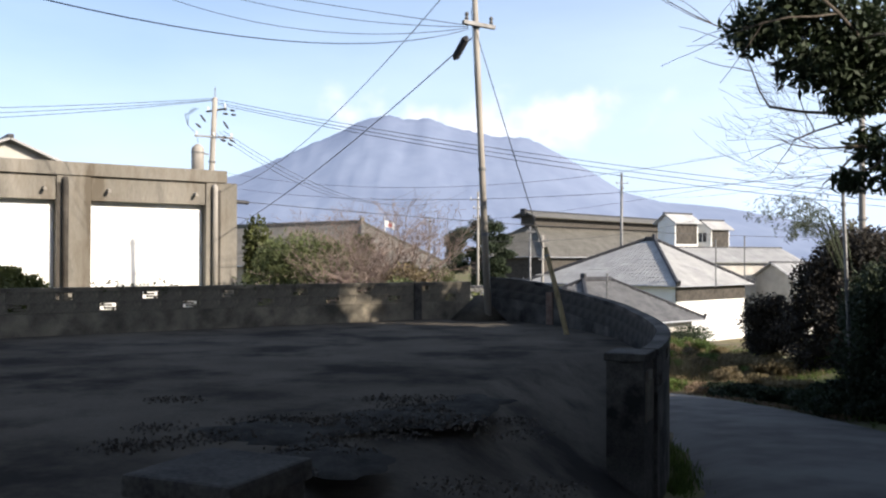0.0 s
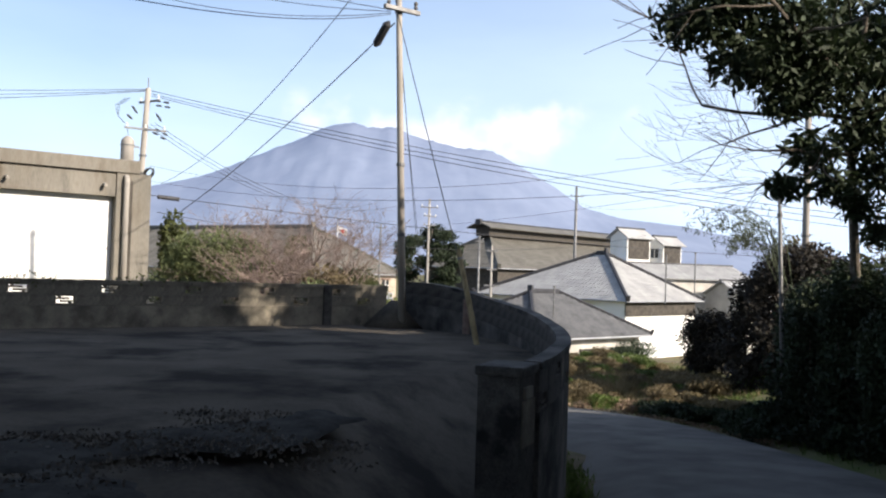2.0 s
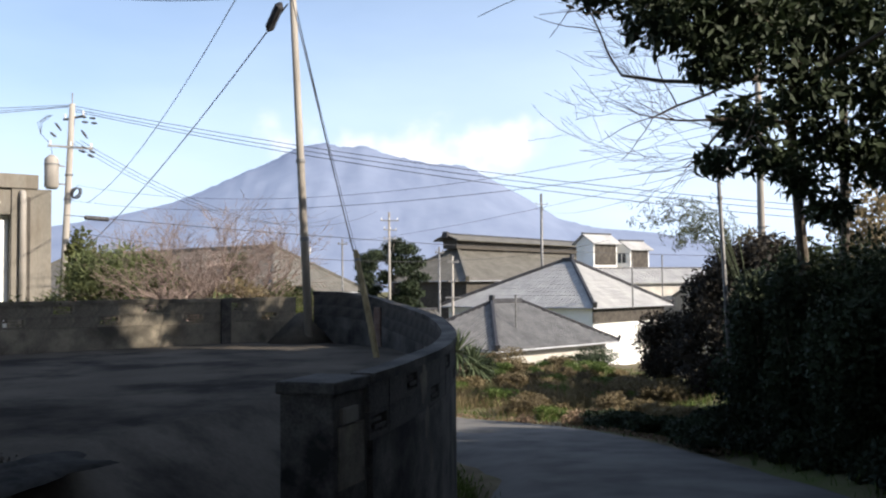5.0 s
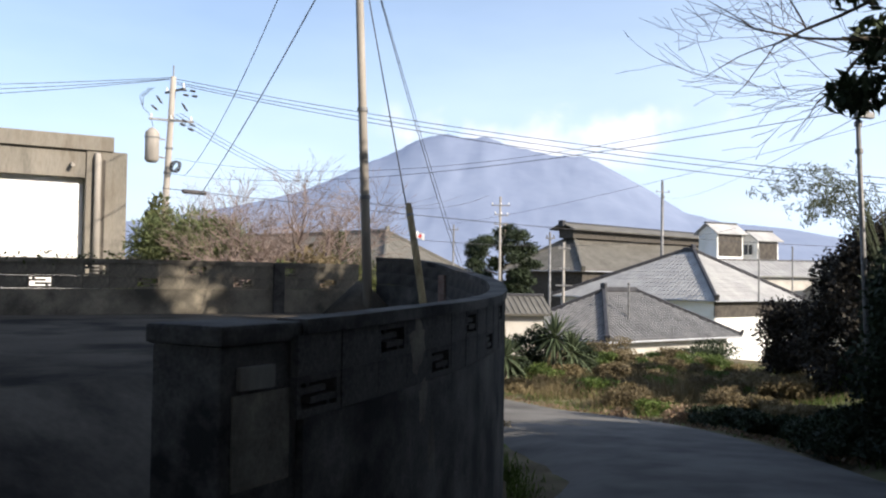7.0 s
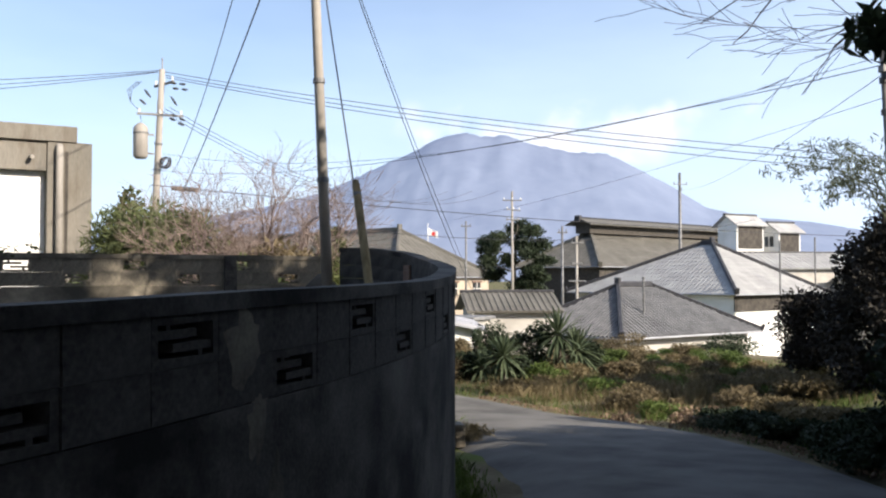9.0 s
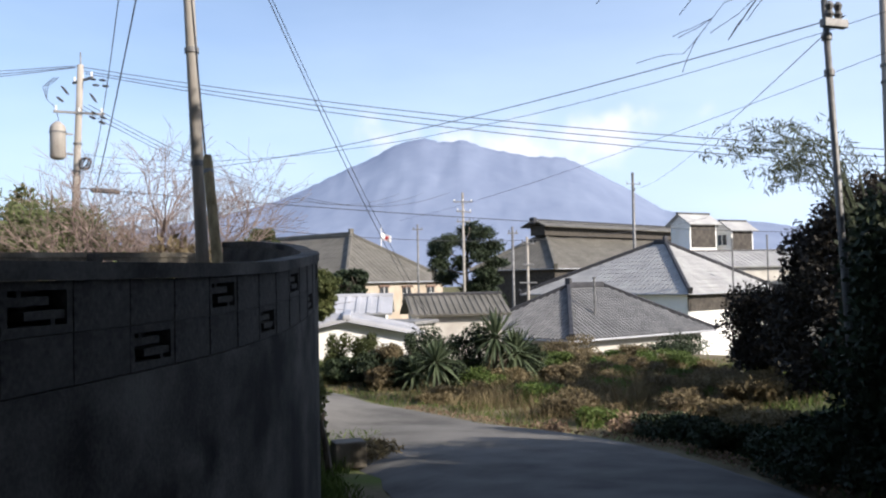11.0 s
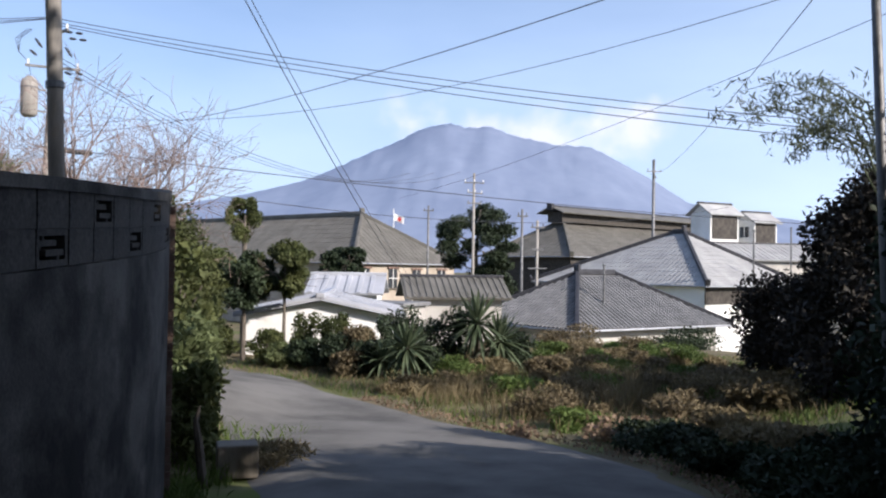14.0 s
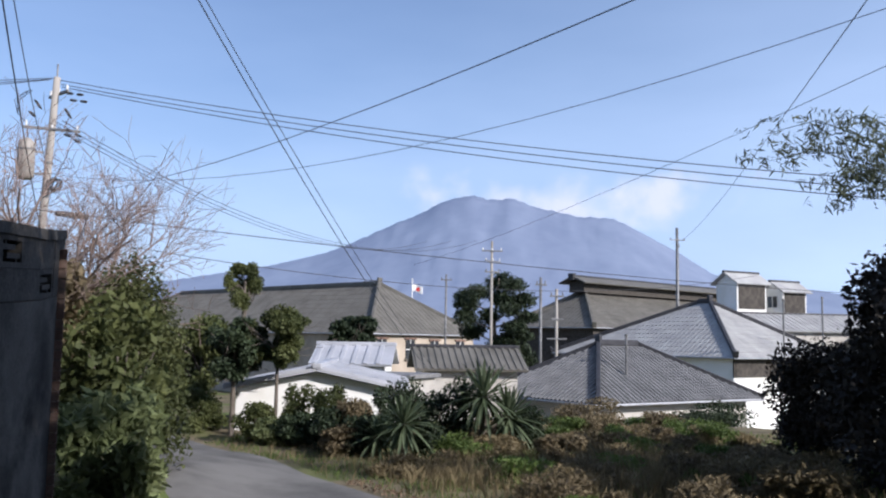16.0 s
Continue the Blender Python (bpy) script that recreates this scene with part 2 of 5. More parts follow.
# ---- ground ----
def sheet():
    def axis(lo, hi, step, far):
        mid = list(np.arange(lo, hi + 0.01, step))
        out, d = [], step
        while (out[-1] if out else hi) < far:
            d *= 1.5
            out.append((out[-1] if out else hi) + d)
        neg, d = [], step
        while (neg[-1] if neg else lo) > -far:
            d *= 1.5
            neg.append((neg[-1] if neg else lo) - d)
        return neg[::-1] + mid + out
    xs, ys = axis(-24, 40, 0.8, 4600), axis(-16, 64, 0.8, 4600)
    v = []
    for y in ys:
        for x in xs:
            near = abs(x) < 60 and -20 < y < 70
            z = ground_z(x, y) + (0.10 * (noise.noise((x * 0.5, y * 0.5, 0)) + 0.5 * noise.noise((x * 1.4, y * 1.4, 3))) if near else 0) - 0.09
            v.append((x, y, z))
    w = len(xs)
    f = [(j * w + i, j * w + i + 1, (j + 1) * w + i + 1, (j + 1) * w + i) for j in range(len(ys) - 1) for i in range(w - 1)]
    return tagged(raw("ground", v, f, M_EARTH, smooth=True), "bare earth and thin grass sloping down to the town", "ground", kind="structure")


sheet()

LANE_L = [(-6, -12), (-3.2, -2), (-0.6, 4.3), (2.3, 9.8), (3.5, 14), (3.8, 17.5), (3.3, 20.6), (2.0, 24), (0.4, 27.2), (-2.4, 31.5), (-5.5, 36), (-11, 40)]
LANE_R = [(-1, -14), (2.5, -3), (5.4, 4), (7.2, 9.8), (8.0, 14), (7.95, 17.5), (7.7, 21), (6.9, 24.2), (4.6, 27.6), (1.7, 31), (-1.8, 35), (-9, 44)]


def smooth_line(pts, n):
    """Catmull-Rom through points."""
    P = [Vector((*p, 0)) if len(p) == 2 else Vector(p) for p in pts]
    P = [2 * P[0] - P[1]] + P + [2 * P[-1] - P[-2]]
    out = []
    for i in range(1, len(P) - 2):
        for k in range(n):
            t = k / n
            a, b, c, d = P[i - 1:i + 3]
            out.append(0.5 * (2 * b + (c - a) * t + (2 * a - 5 * b + 4 * c - d) * t * t + (3 * b - a - 3 * c + d) * t ** 3))
    out.append(P[-2])
    return out


def lane():
    l, r = smooth_line(LANE_L, 8), smooth_line(LANE_R, 8)
    v, f, n = [], [], 9
    for a, b in zip(l, r):
        for k in range(n):
            p = a.lerp(b, k / (n - 1))
            p.x += 0.06 * noise.noise((p.x, p.y, k)) * (k in (0, n - 1))
            v.append((p.x, p.y, ground_z(p.x, p.y) + 0.04 + 0.03 * math.sin(math.pi * k / (n - 1)) - (0.14 if k in (0, n - 1) else 0)))
    f = [(j * n + i, j * n + i + 1, (j + 1) * n + i + 1, (j + 1) * n + i) for j in range(len(l) - 1) for i in range(n - 1)]
    return tagged(raw("road", v, f, M_ASPHALT, smooth=True), "narrow worn grey asphalt lane going downhill", "road", kind="structure")


lane()


def yard():
    inner = [(-2.9, 5.6), (0.4, 11.0), (1.9, 14), (2.3, 17), (2.0, 19.3), (0.9, 22.0), (-0.7, 22.0), (-15.0, 12.0), (-15, -8), (-6.5, -8), (-5.3, -1)]
    outer = [(-0.6, 4.3), (2.1, 10.4), (2.95, 14), (3.05, 17), (2.45, 20.1), (0.9, 22.15), (-0.7, 22.1), (-15.2, 12.05), (-15.1, -8.1), (-6.4, -8.1), (-3.2, -2)]
    drop = [1, 1, 0, 0, 0, 0, 0, 0, 0, 0, 1]
    n = len(inner)
    v = [(x, y, YARD_Z) for x, y in inner]
    v += [(x, y, ground_z(x, y) + 0.05 if d else YARD_Z) for (x, y), d in zip(outer, drop)]
    bm = bmesh.new()
    vs = [bm.verts.new(p) for p in v]
    f0 = bm.faces.new(vs[:n])
    for i in range(n):
        j = (i + 1) % n
        bm.faces.new((vs[i], vs[n + i], vs[n + j], vs[j]))
    bmesh.ops.triangulate(bm, faces=bm.faces[:])
    bmesh.ops.recalc_face_normals(bm, faces=bm.faces[:])
    return tagged(part("pavement", bm, M_COURT, smooth=True), "dusty bare yard of packed pale earth, its colour darkened for shade", "yard", kind="structure")


yard()

# ---- yard walls ----
def along(p0, a, d, z=0.0):
    return (p0[0] + d * math.cos(a), p0[1] + d * math.sin(a), z)


def solid_strip(name, pts, tops, bots, thick, material, label, category, parent=None):
    """A wall of one thickness along a line, with its own tops and feet."""
    v, f = [], []
    for i, p in enumerate(pts):
        d = (pts[min(i + 1, len(pts) - 1)] - pts[max(i - 1, 0)]).normalized()
        nrm = Vector((d.y, -d.x, 0)) * thick / 2
        for q, z in ((p - nrm, bots[i]), (p + nrm, bots[i]), (p + nrm, tops[i]), (p - nrm, tops[i])):
            v.append((q.x, q.y, z))
    for i in range(len(pts) - 1):
        a, b = i * 4, i * 4 + 4
        for k in range(4):
            f.append((a + k, a + (k + 1) % 4, b + (k + 1) % 4, b + k))
    f += [(3, 2, 1, 0), (len(v) - 4, len(v) - 3, len(v) - 2, len(v) - 1)]
    ob = raw(name, v, f, material, parent)
    return ob if parent else tagged(ob, label, category, kind="structure")


def walk_line(pts, step):
    """Even steps along a line: place and direction."""
    out, left = [], step / 2
    for a, b in zip(pts, pts[1:]):
        d = b - a
        ln = d.length
        while left < ln:
            out.append((a + d * (left / ln), math.atan2(d.y, d.x)))
            left += step
        left -= ln
    return out


BW, BH, BT = 0.392, 0.192, 0.15


def block_mesh(name, material):
    bm = bmesh.new()
    box(bm, (0, 0, 0), (BW + 0.003, BT, BH + 0.005))
    me = bpy.data.meshes.new(name)
    bm.to_mesh(me)
    bm.free()
    me.materials.append(material)
    return me


def openwork_mesh(name, material, blind=False):
    """A block with a frame and two cranked bars, open between them."""
    bm = bmesh.new()
    w, h, e = BW + 0.003, BH + 0.005, 0.034
    for z in (-1, 1):
        box(bm, (0, 0, z * (h - e) / 2), (w, BT, e))
    for x in (-1, 1):
        box(bm, (x * (w - e) / 2, 0, 0), (e, BT - 0.004, h - 2 * e))
    for s in (-1, 1):
        box(bm, (s * 0.05, 0, s * 0.026), (w - 2 * e - 0.09, BT - 0.02, 0.032))
        box(bm, (s * 0.094, 0, s * 0.058 - s * 0.010), (0.024, BT - 0.024, 0.044))
    if blind:   # closed on the yard side
        box(bm, (0, -BT / 2 + 0.012, 0), (w - 0.004, 0.02, h - 0.004))
    me = bpy.data.meshes.new(name)
    bm.to_mesh(me)
    bm.free()
    me.materials.append(material)
    return me


BLOCKS = []     # block courses are laid at the end of the file


def block_wall(name, pts, top, bot, material, label, rows, phase):
    base = [top(p) - rows * 0.2 - 0.075 for p in pts]
    w = solid_strip(name, pts, base, [bot(p) for p in pts], BT, material, label, "wall")
    solid_strip("coping", pts, [top(p) for p in pts], [top(p) - 0.07 for p in pts], BT + 0.03, material, "", "", w)
    BLOCKS.append((w, pts, top, material, rows, phase))
    return w


LEFT_O = (0.55, 22.85)
LEFT_TOP = 1.02
LEFT = [Vector(along(LEFT_O, WALL_A, -d)) for d in (0, 5, 10, 15, 20.5)]
WALL_L = block_wall("wall_left", LEFT, lambda p: LEFT_TOP, lambda p: -0.1, M_BLOCK, "weathered concrete block yard wall with openwork courses", 2, 1)
for d in (1.55, 12.8):
    bm = bmesh.new()
    box(bm, (*along(LEFT_O, WALL_A, -d)[:2], 0.44), (0.2, 0.24, 1.12), WALL_A, 0.01)
    ob = part("pilaster", bm, M_BLOCK_SHADE, WALL_L)
ROADWALL_TOP = [(10.7, 0.58), (12, 0.61), (14.5, 0.64), (15.8, 0.68), (17, 0.75), (19, 0.85), (20.1, 0.92), (21.8, 1.12), (22.4, 1.14)]
CURVE = smooth_line([(1.05, 22.25), (1.7, 21.65), (2.25, 20.9), (2.55, 20.1), (2.85, 18.9), (3.13, 17.0), (3.15, 15.0), (2.9, 13.0), (2.5, 11.5), (2.2, 10.68)], 5)
WALL_R = block_wall("wall_road", CURVE, lambda p: interp(ROADWALL_TOP, p.y), lambda p: ground_z(p.x, p.y) - 0.4, M_BLOCK_SHADE, "moss-stained curved block wall along the lane, darkened for shade", 2, 0)
# mound added in place of the wall's own ramped dark end, by the pole
bm = bmesh.new()
for p, r, h in (((0.75, 21.9, 0.1), 0.7, 0.62),):
    bmesh.ops.create_cone(bm, cap_ends=True, segments=14, radius1=r, radius2=0.08, depth=h, matrix=Matrix.Translation((p[0], p[1], p[2] + h / 2)))
for v in bm.verts:
    v.co += Vector((noise.noise(v.co * 3), noise.noise(v.co * 3 + Vector((5, 0, 0))), 0)) * 0.12
tagged(part("wall_end_mound", bm, M_COURT, smooth=True), "small mound standing in for the wall's ramped dark end", "earth mound")
# thin pale sheets that paint sun flecks on the lane side of the wall
for k, (s0, y0, z0, ww, hh) in enumerate(((0, 11.93, 0.38, 0.26, 0.34), (1, 12.02, 0.02, 0.15, 0.40), (2, 12.16, -0.27, 0.13, 0.34))):
    near = min(range(len(CURVE) - 1), key=lambda q: abs(CURVE[q].y - y0))
    a, b = CURVE[max(0, near - 1)], CURVE[near + 1]
    d = (b - a).normalized()
    nrm = Vector((-d.y, d.x, 0))
    p = a + d * ((y0 - a.y) / d.y) + nrm * (BT / 2 + 0.001)
    v = [p + nrm * 0.006 + Vector((0, 0, z0))]
    rim = 22
    for j in range(rim):
        w = 6.28318 * j / rim
        q = 1 + 0.5 * noise.noise((math.cos(w) * 2 + 7 * k, math.sin(w) * 2, 3)) + 0.5 * noise.noise((math.cos(w) * 6 + 7 * k, math.sin(w) * 6, 8))
        v.append(p + d * (ww / 2 * q * math.cos(w)) + Vector((0, 0, z0 + hh / 2 * q * math.sin(w))))
    raw("render_patch", v, [(0, 1 + j, 1 + (j + 1) % rim) for j in range(rim)], M_BLOCK, WALL_R, "pale patch painted as sunlight on the wall")
# brick pier that closes the wall at the bend
PIER = thing("brick_pier", (2.36, 20.66, -2.0), "reddish brick pier at the bend of the wall", "pier", 118)
random.seed(3)
for k in range(38):
    bm = bmesh.new()
    box(bm, (0.0, 0, 0.1 + k * 0.073), (0.235 + random.uniform(-0.006, 0.006), 0.235, 0.066), 0, 0.004)
    part("brick", bm, M_BRICKRED, PIER)
bm = bmesh.new()
box(bm, (0, 0, 1.42), (0.215, 0.215, 2.82))
part("mortar", bm, M_BLOCK, PIER)

# ---- garage ----
GA = thing("garage", (-7.45, 28.75, -0.45), "tan stained concrete garage with closed white shutter doors", "garage", 35)


def gpart(name, c, s, m, label="", bevel=0.012, parent=None):
    bm = bmesh.new()
    box(bm, c, s, 0, bevel)
    return part(name, bm, m, parent or GA, label)


gpart("wall", (0.33, 3.0, 2.2), (0.66, 6.0, 4.4), M_CONC)
gpart("end_pier", (0.83, 2.6, 2.2), (0.36, 5.2, 4.4), M_CONC)
gpart("wall", (-3.9, 3.0, 2.2), (0.94, 6.0, 4.4), M_CONC)
gpart("wall", (-8.4, 3.0, 2.2), (0.9, 6.0, 4.4), M_CONC)
gpart("wall", (-12.7, 3.0, 2.2), (0.86, 6.0, 4.4), M_CONC)
gpart("wall", (-6.3, 5.9, 2.0), (12.4, 0.2, 4.0), M_CONC)
gpart("roof", (-5.9, 3.1, 4.22), (12.6, 5.6, 0.22), M_CONC)
gpart("parapet", (-6.2, 3.0, 4.59), (13.72, 6.1, 0.38), M_CONC, "weathered parapet")
for x, w in ((-1.715, 3.41), (-6.16, 3.56), (-10.56, 3.40)):
    gpart("lintel", (x, 3.0, 4.045), (w, 5.9, 0.71), M_CONC)
    D = gpart("door", (x, 0.34, 1.85), (w, 0.06, 3.68), M_WHITE, "closed white shutter door")
    for k in range(12):
        gpart("slat", (x, 0.305, 0.2 + k * 0.303), (w - 0.04, 0.02, 0.29), M_WHITE, bevel=0.005, parent=D)
for x in (-0.35, -2.95, -4.7, -7.1):
    bm = bmesh.new()
    tube(bm, [(x, 0.06, 4.02), (x, -0.16, 3.98)], [0.05, 0.05], 10)
    part("spout", bm, M_POLE, GA, "short grey drain spout")
for x in (0.26, -4.15):
    bm = bmesh.new()
    tube(bm, [(x, -0.02, 4.3), (x, -0.09, 4.2), (x, -0.09, 0.0)], [0.085, 0.085, 0.085], 12)
    part("downpipe", bm, M_POLE if x > 0 else M_DARKWOOD, GA, "painted downpipe", True)
    bm = bmesh.new()
    box(bm, (x + (0.17 if x > 0 else -0.17), -0.004, 2.1), (0.07, 0.02, 4.15))
    part("groove", bm, M_DARKWOOD, GA)

# ---- gate pillars ----
def gate_pillar(at, rz, sx, sy, top, plate, label):
    P = thing("gate_pillar", (*at, 0), label, "gate pillar", rz)
    foot = ground_z(*at) - 0.3
    bm = bmesh.new()
    box(bm, (0, 0, (foot + top - 0.09) / 2), (sx, sy, top - 0.09 - foot), 0, 0.012)
    part("shaft", bm, M_BLOCK_SHADE, P)
    bm = bmesh.new()
    box(bm, (0, 0, top - 0.045), (sx + 0.05, sy + 0.05, 0.09), 0, 0.02)
    part("cap", bm, M_BLOCK_SHADE, P, "worn concrete cap")
    if plate:
        bm = bmesh.new()
        box(bm, (sx / 2 + 0.012, -0.05, top - 0.24), (0.03, 0.24, 0.105), 0, 0.004)
        part("name_plate", bm, M_CONC, P, "blank pale stone name plate")
        # thin lighter rectangle below the name plate
        bm = bmesh.new()
        box(bm, (sx / 2 + 0.004, 0.0, top - 0.52), (0.014, 0.40, 0.42), 0, 0.003)
        part("panel", bm, M_BLOCK, P, "lighter rectangular patch")
    return P


gate_pillar((1.94, 10.50), -24, 0.40, 0.54, 0.57, True, "stained concrete gate pillar darkened for shade, with a stone name plate")
gate_pillar((-0.95, 4.35), -24, 0.46, 0.50, 0.74, False, "mossy concrete gate pillar darkened for shade, low and worn")

# ---- poles and lines ----
def utility_pole(at, top, lean=(0, 0), r=0.13, label="", arms=(), m=None, bands=(), rods=()):
    P = thing("utility_pole", at, label, "utility pole")
    h = top - at[2]
    ax = lambda z: (lean[0] * z / h, lean[1] * z / h, z)
    bm = bmesh.new()
    tube(bm, [ax(-0.3), ax(h * 0.5), ax(h)], [r, r * 0.86, r * 0.72], 14)
    part("pole", bm, m or M_POLE, P, smooth=True)
    for z, half, ang, n in arms:
        z -= at[2]
        c, s = math.cos(ang), math.sin(ang)
        x0, y0, _ = ax(z)
        bm = bmesh.new()
        box(bm, (x0 + s * 0.12, y0 - c * 0.12, z), (2 * half, 0.09, 0.09), ang, 0.008)
        part("crossarm", bm, M_STEEL, P)
        for k in range(n):
            d = -half + 0.1 + k * (2 * half - 0.2) / max(1, n - 1)
            bm = bmesh.new()
            q = (x0 + c * d + s * 0.12, y0 + s * d - c * 0.12)
            tube(bm, [(*q, z + 0.04), (*q, z + 0.1), (*q, z + 0.14), (*q, z + 0.2), (*q, z + 0.24)], [0.02, 0.05, 0.03, 0.05, 0.02], 8)
            part("insulator", bm, M_WHITE if n > 2 else M_STEEL, P)
    for z in bands:
        z -= at[2]
        bm = bmesh.new()
        tube(bm, [ax(z), ax(z + 0.07)], [r * 0.95 + 0.012] * 2, 14)
        part("band", bm, M_STEEL, P)
    for z in rods:
        z -= at[2]
        x0, y0, _ = ax(z)
        bm = bmesh.new()
        tube(bm, [(x0 - 0.2, y0, z), (x0 + 0.2, y0, z)], 0.012, 5)
        part("step_bolt", bm, M_STEEL, P)
    return P


utility_pole((0.97, 21.5, 0.1), 8.4, (-0.36, 0), 0.085, "tall slim concrete utility pole standing inside the yard wall", [(6.95, 0.45, 0.6, 2)], bands=(2.1, 3.6, 6.9))
LP = utility_pole((-11.75, 44.9, -1.4), 9.5, (0.45, 0), 0.17, "concrete utility pole with a transformer and crossarms", [(8.9, 0.75, 2.5, 3), (7.55, 0.95, 0.5, 3)], bands=(6.3, 5.2))
bm = bmesh.new()
tube(bm, [(0.45, 0, 10.6), (0.45, 0, 11.4)], 0.03, 6)
part("rod", bm, M_STEEL, LP)
bm = bmesh.new()
tube(bm, [(-0.35, -0.5, 6.5), (-0.35, -0.5, 6.6), (-0.35, -0.5, 7.75), (-0.35, -0.5, 7.85), (-0.35, -0.5, 8.0)], [0.2, 0.3, 0.3, 0.26, 0.1], 16)
bmesh.ops.translate(bm, verts=bm.verts[:], vec=(0.1, 0, 0.55))
tr = part("transformer", bm, M_POLE, LP, "pale grey cylindrical transformer", True)
bm = bmesh.new()
tube(bm, [(-0.25, -0.5, 8.1), (-0.25, -0.5, 8.15)], [0.325, 0.325], 16)
part("rim", bm, M_STEEL, tr)
for z in (7.3, 8.1):
    bm = bmesh.new()
    box(bm, (-0.02, -0.25, z), (0.5, 0.07, 0.07), 0.9)
    part("bracket", bm, M_STEEL, LP)
for dx, dy, dz, a in ((0.75, 0.1, 10.35, 0.1), (1.15, 0.1, 10.3, 0.1), (0.7, 0.5, 10.2, 0.1), (1.1, 0.5, 10.15, 0.1), (0.8, 0.1, 9.0, 0.5), (1.1, 0.25, 8.85, 0.5), (0.6, 0.4, 8.9, 0.6), (0.95, 0.5, 8.7, 0.6), (-0.2, -0.3, 10.0, 2.0), (-0.45, -0.2, 9.6, 1.2), (0.9, -0.2, 9.7, 2.2)):
    bm = bmesh.new()
    tube(bm, [(dx, dy, dz), (dx + 0.06, dy + 0.02, dz - 0.03 * a), (dx + 0.2, dy + 0.06, dz - 0.13 * a), (dx + 0.26, dy + 0.08, dz - 0.17 * a)], [0.015, 0.05, 0.05, 0.015], 8)
    part("strain_insulator", bm, M_WIRE, LP)
for k in range(3):
    bm = bmesh.new()
    tube(bm, [(-0.3 - 0.1 * k, -0.3, 10.35), (-0.75 - 0.1 * k, -0.3, 10.0), (-0.8, -0.3, 9.5), (-0.4, -0.3, 9.1), (-0.25, -0.45, 8.6)], 0.013, 5)
    part("jumper", bm, M_WIRE, LP, "looped black jumper wire")
random.seed(8)
bm = bmesh.new()
for k in range(10):
    a = k * 0.63
    tube(bm, [(0.55 + 0.2 * math.cos(a + j) + 0.15, -0.2 + 0.2 * math.sin(a * 2 + j), 6.9 + 0.25 * math.sin(a + j * 1.1)) for j in range(7)], 0.014, 4)
part("wire_coil", bm, M_WIRE, LP, "tangle of black service wire")

utility_pole((3.1, 82.4, -5.6), 7.75, r=0.13, label="slim grey utility pole between the roofs", arms=[(7.0, 0.8, 0.2, 3), (6.2, 0.9, 0.9, 3), (5.4, 0.6, 0.4, 2)])
utility_pole((20.3, 103.3, -5.8), 11.5, r=0.19, label="dark utility pole rising behind the pale roof", arms=[(10.3, 0.8, 0.3, 2), (9.7, 0.5, 1.2, 2)], m=M_STEEL)
utility_pole((6.63, 70, -5.5), 4.15, r=0.11, label="thin dark pole behind the low house", arms=[(3.7, 0.35, 0.2, 2)], m=M_STEEL)
utility_pole((7.6, 70, -5.5), 3.45, r=0.12, label="thin grey pole with brackets behind the low house", arms=[(3.0, 0.45, 0.2, 2), (1.6, 0.4, 0.2, 0), (0.4, 0.6, 0.2, 0)])
utility_pole((-1.5, 95, -5.8), 6.1, r=0.12, label="far thin pole beside the stone building", arms=[(5.6, 0.5, 0.2, 2)], m=M_STEEL)
utility_pole((14.2, 31.4, -1.9), 9.6, r=0.13, label="pale concrete utility pole rising out of the hedge", bands=(5.4, 5.0, 2.9), m=M_POLE)
utility_pole((33.9, 35.4, -1.9), 3.9, r=0.12, label="concrete utility pole beyond the shrubs", bands=(2.4,))
utility_pole((8.6, 19.9, -1.6), 3.55, (-0.2, 0), r=0.047, label="slim leaning utility pole standing in the hedge", arms=[(3.25, 0.16, 0.4, 2)], bands=(3.1, 2.7), m=M_STEEL)

ST = thing("broken_pole", (2.1, 18.6, 0.1), "broken leaning weathered wooden pole in the yard", "broken pole")
bm = bmesh.new()
tube(bm, [(0.21, -0.85, -0.2), (0.02, -0.47, 0.8), (-0.15, -0.13, 1.62), (-0.16, -0.11, 1.69)], [0.05, 0.049, 0.047, 0.036], 12)
part("shaft", bm, M_WOOD, ST)
bm = bmesh.new()
tube(bm, [(-0.127, -0.176, 1.5), (-0.135, -0.16, 1.54)], [0.051, 0.051], 12)
part("collar", bm, M_STEEL, ST)


def cable(a, b, sag, r=0.012, label="thin black overhead line", n=24):
    a, b = Vector(a), Vector(b)
    c = thing("cable", a, label, "cable", group="overhead lines")
    bm = bmesh.new()
    tube(bm, [(b - a) * (k / n) - Vector((0, 0, sag * 4 * (k / n) * (1 - k / n))) for k in range(n + 1)], r, 5)
    part("line", bm, M_WIRE, c)
    return c


for da, db, sag in ((0, 0, 0.95), (-0.12, -0.2, 1.0), (-0.2, -0.45, 1.08)):
    cable((-11.2, 44.9 - da, 9.4 + da), (33.9, 35.4 - da, 3.0 + db), sag, 0.014)
for da, (x, y, z), sag in ((0, (-46, 35.9, 8.1), 0.65), (-0.1, (-45.5, 37.5, 8.0), 0.75), (-0.15, (-45.5, 39.1, 7.84), 0.84)):
    cable((-11.3, 44.7 + 2 * da, 9.42 + da), (x, y, z), sag, 0.014)
for k, (x, y, z, sag) in enumerate(((2.06, 82.5, 7.85, 2.39), (-0.4, 86.5, 8.2, 2.28), (-2.8, 90.5, 8.6, 2.18))):
    cable((-10.8 - 0.2 * k, 44.5, 7.8 - 0.05 * k), (x, y, z), sag, 0.013)
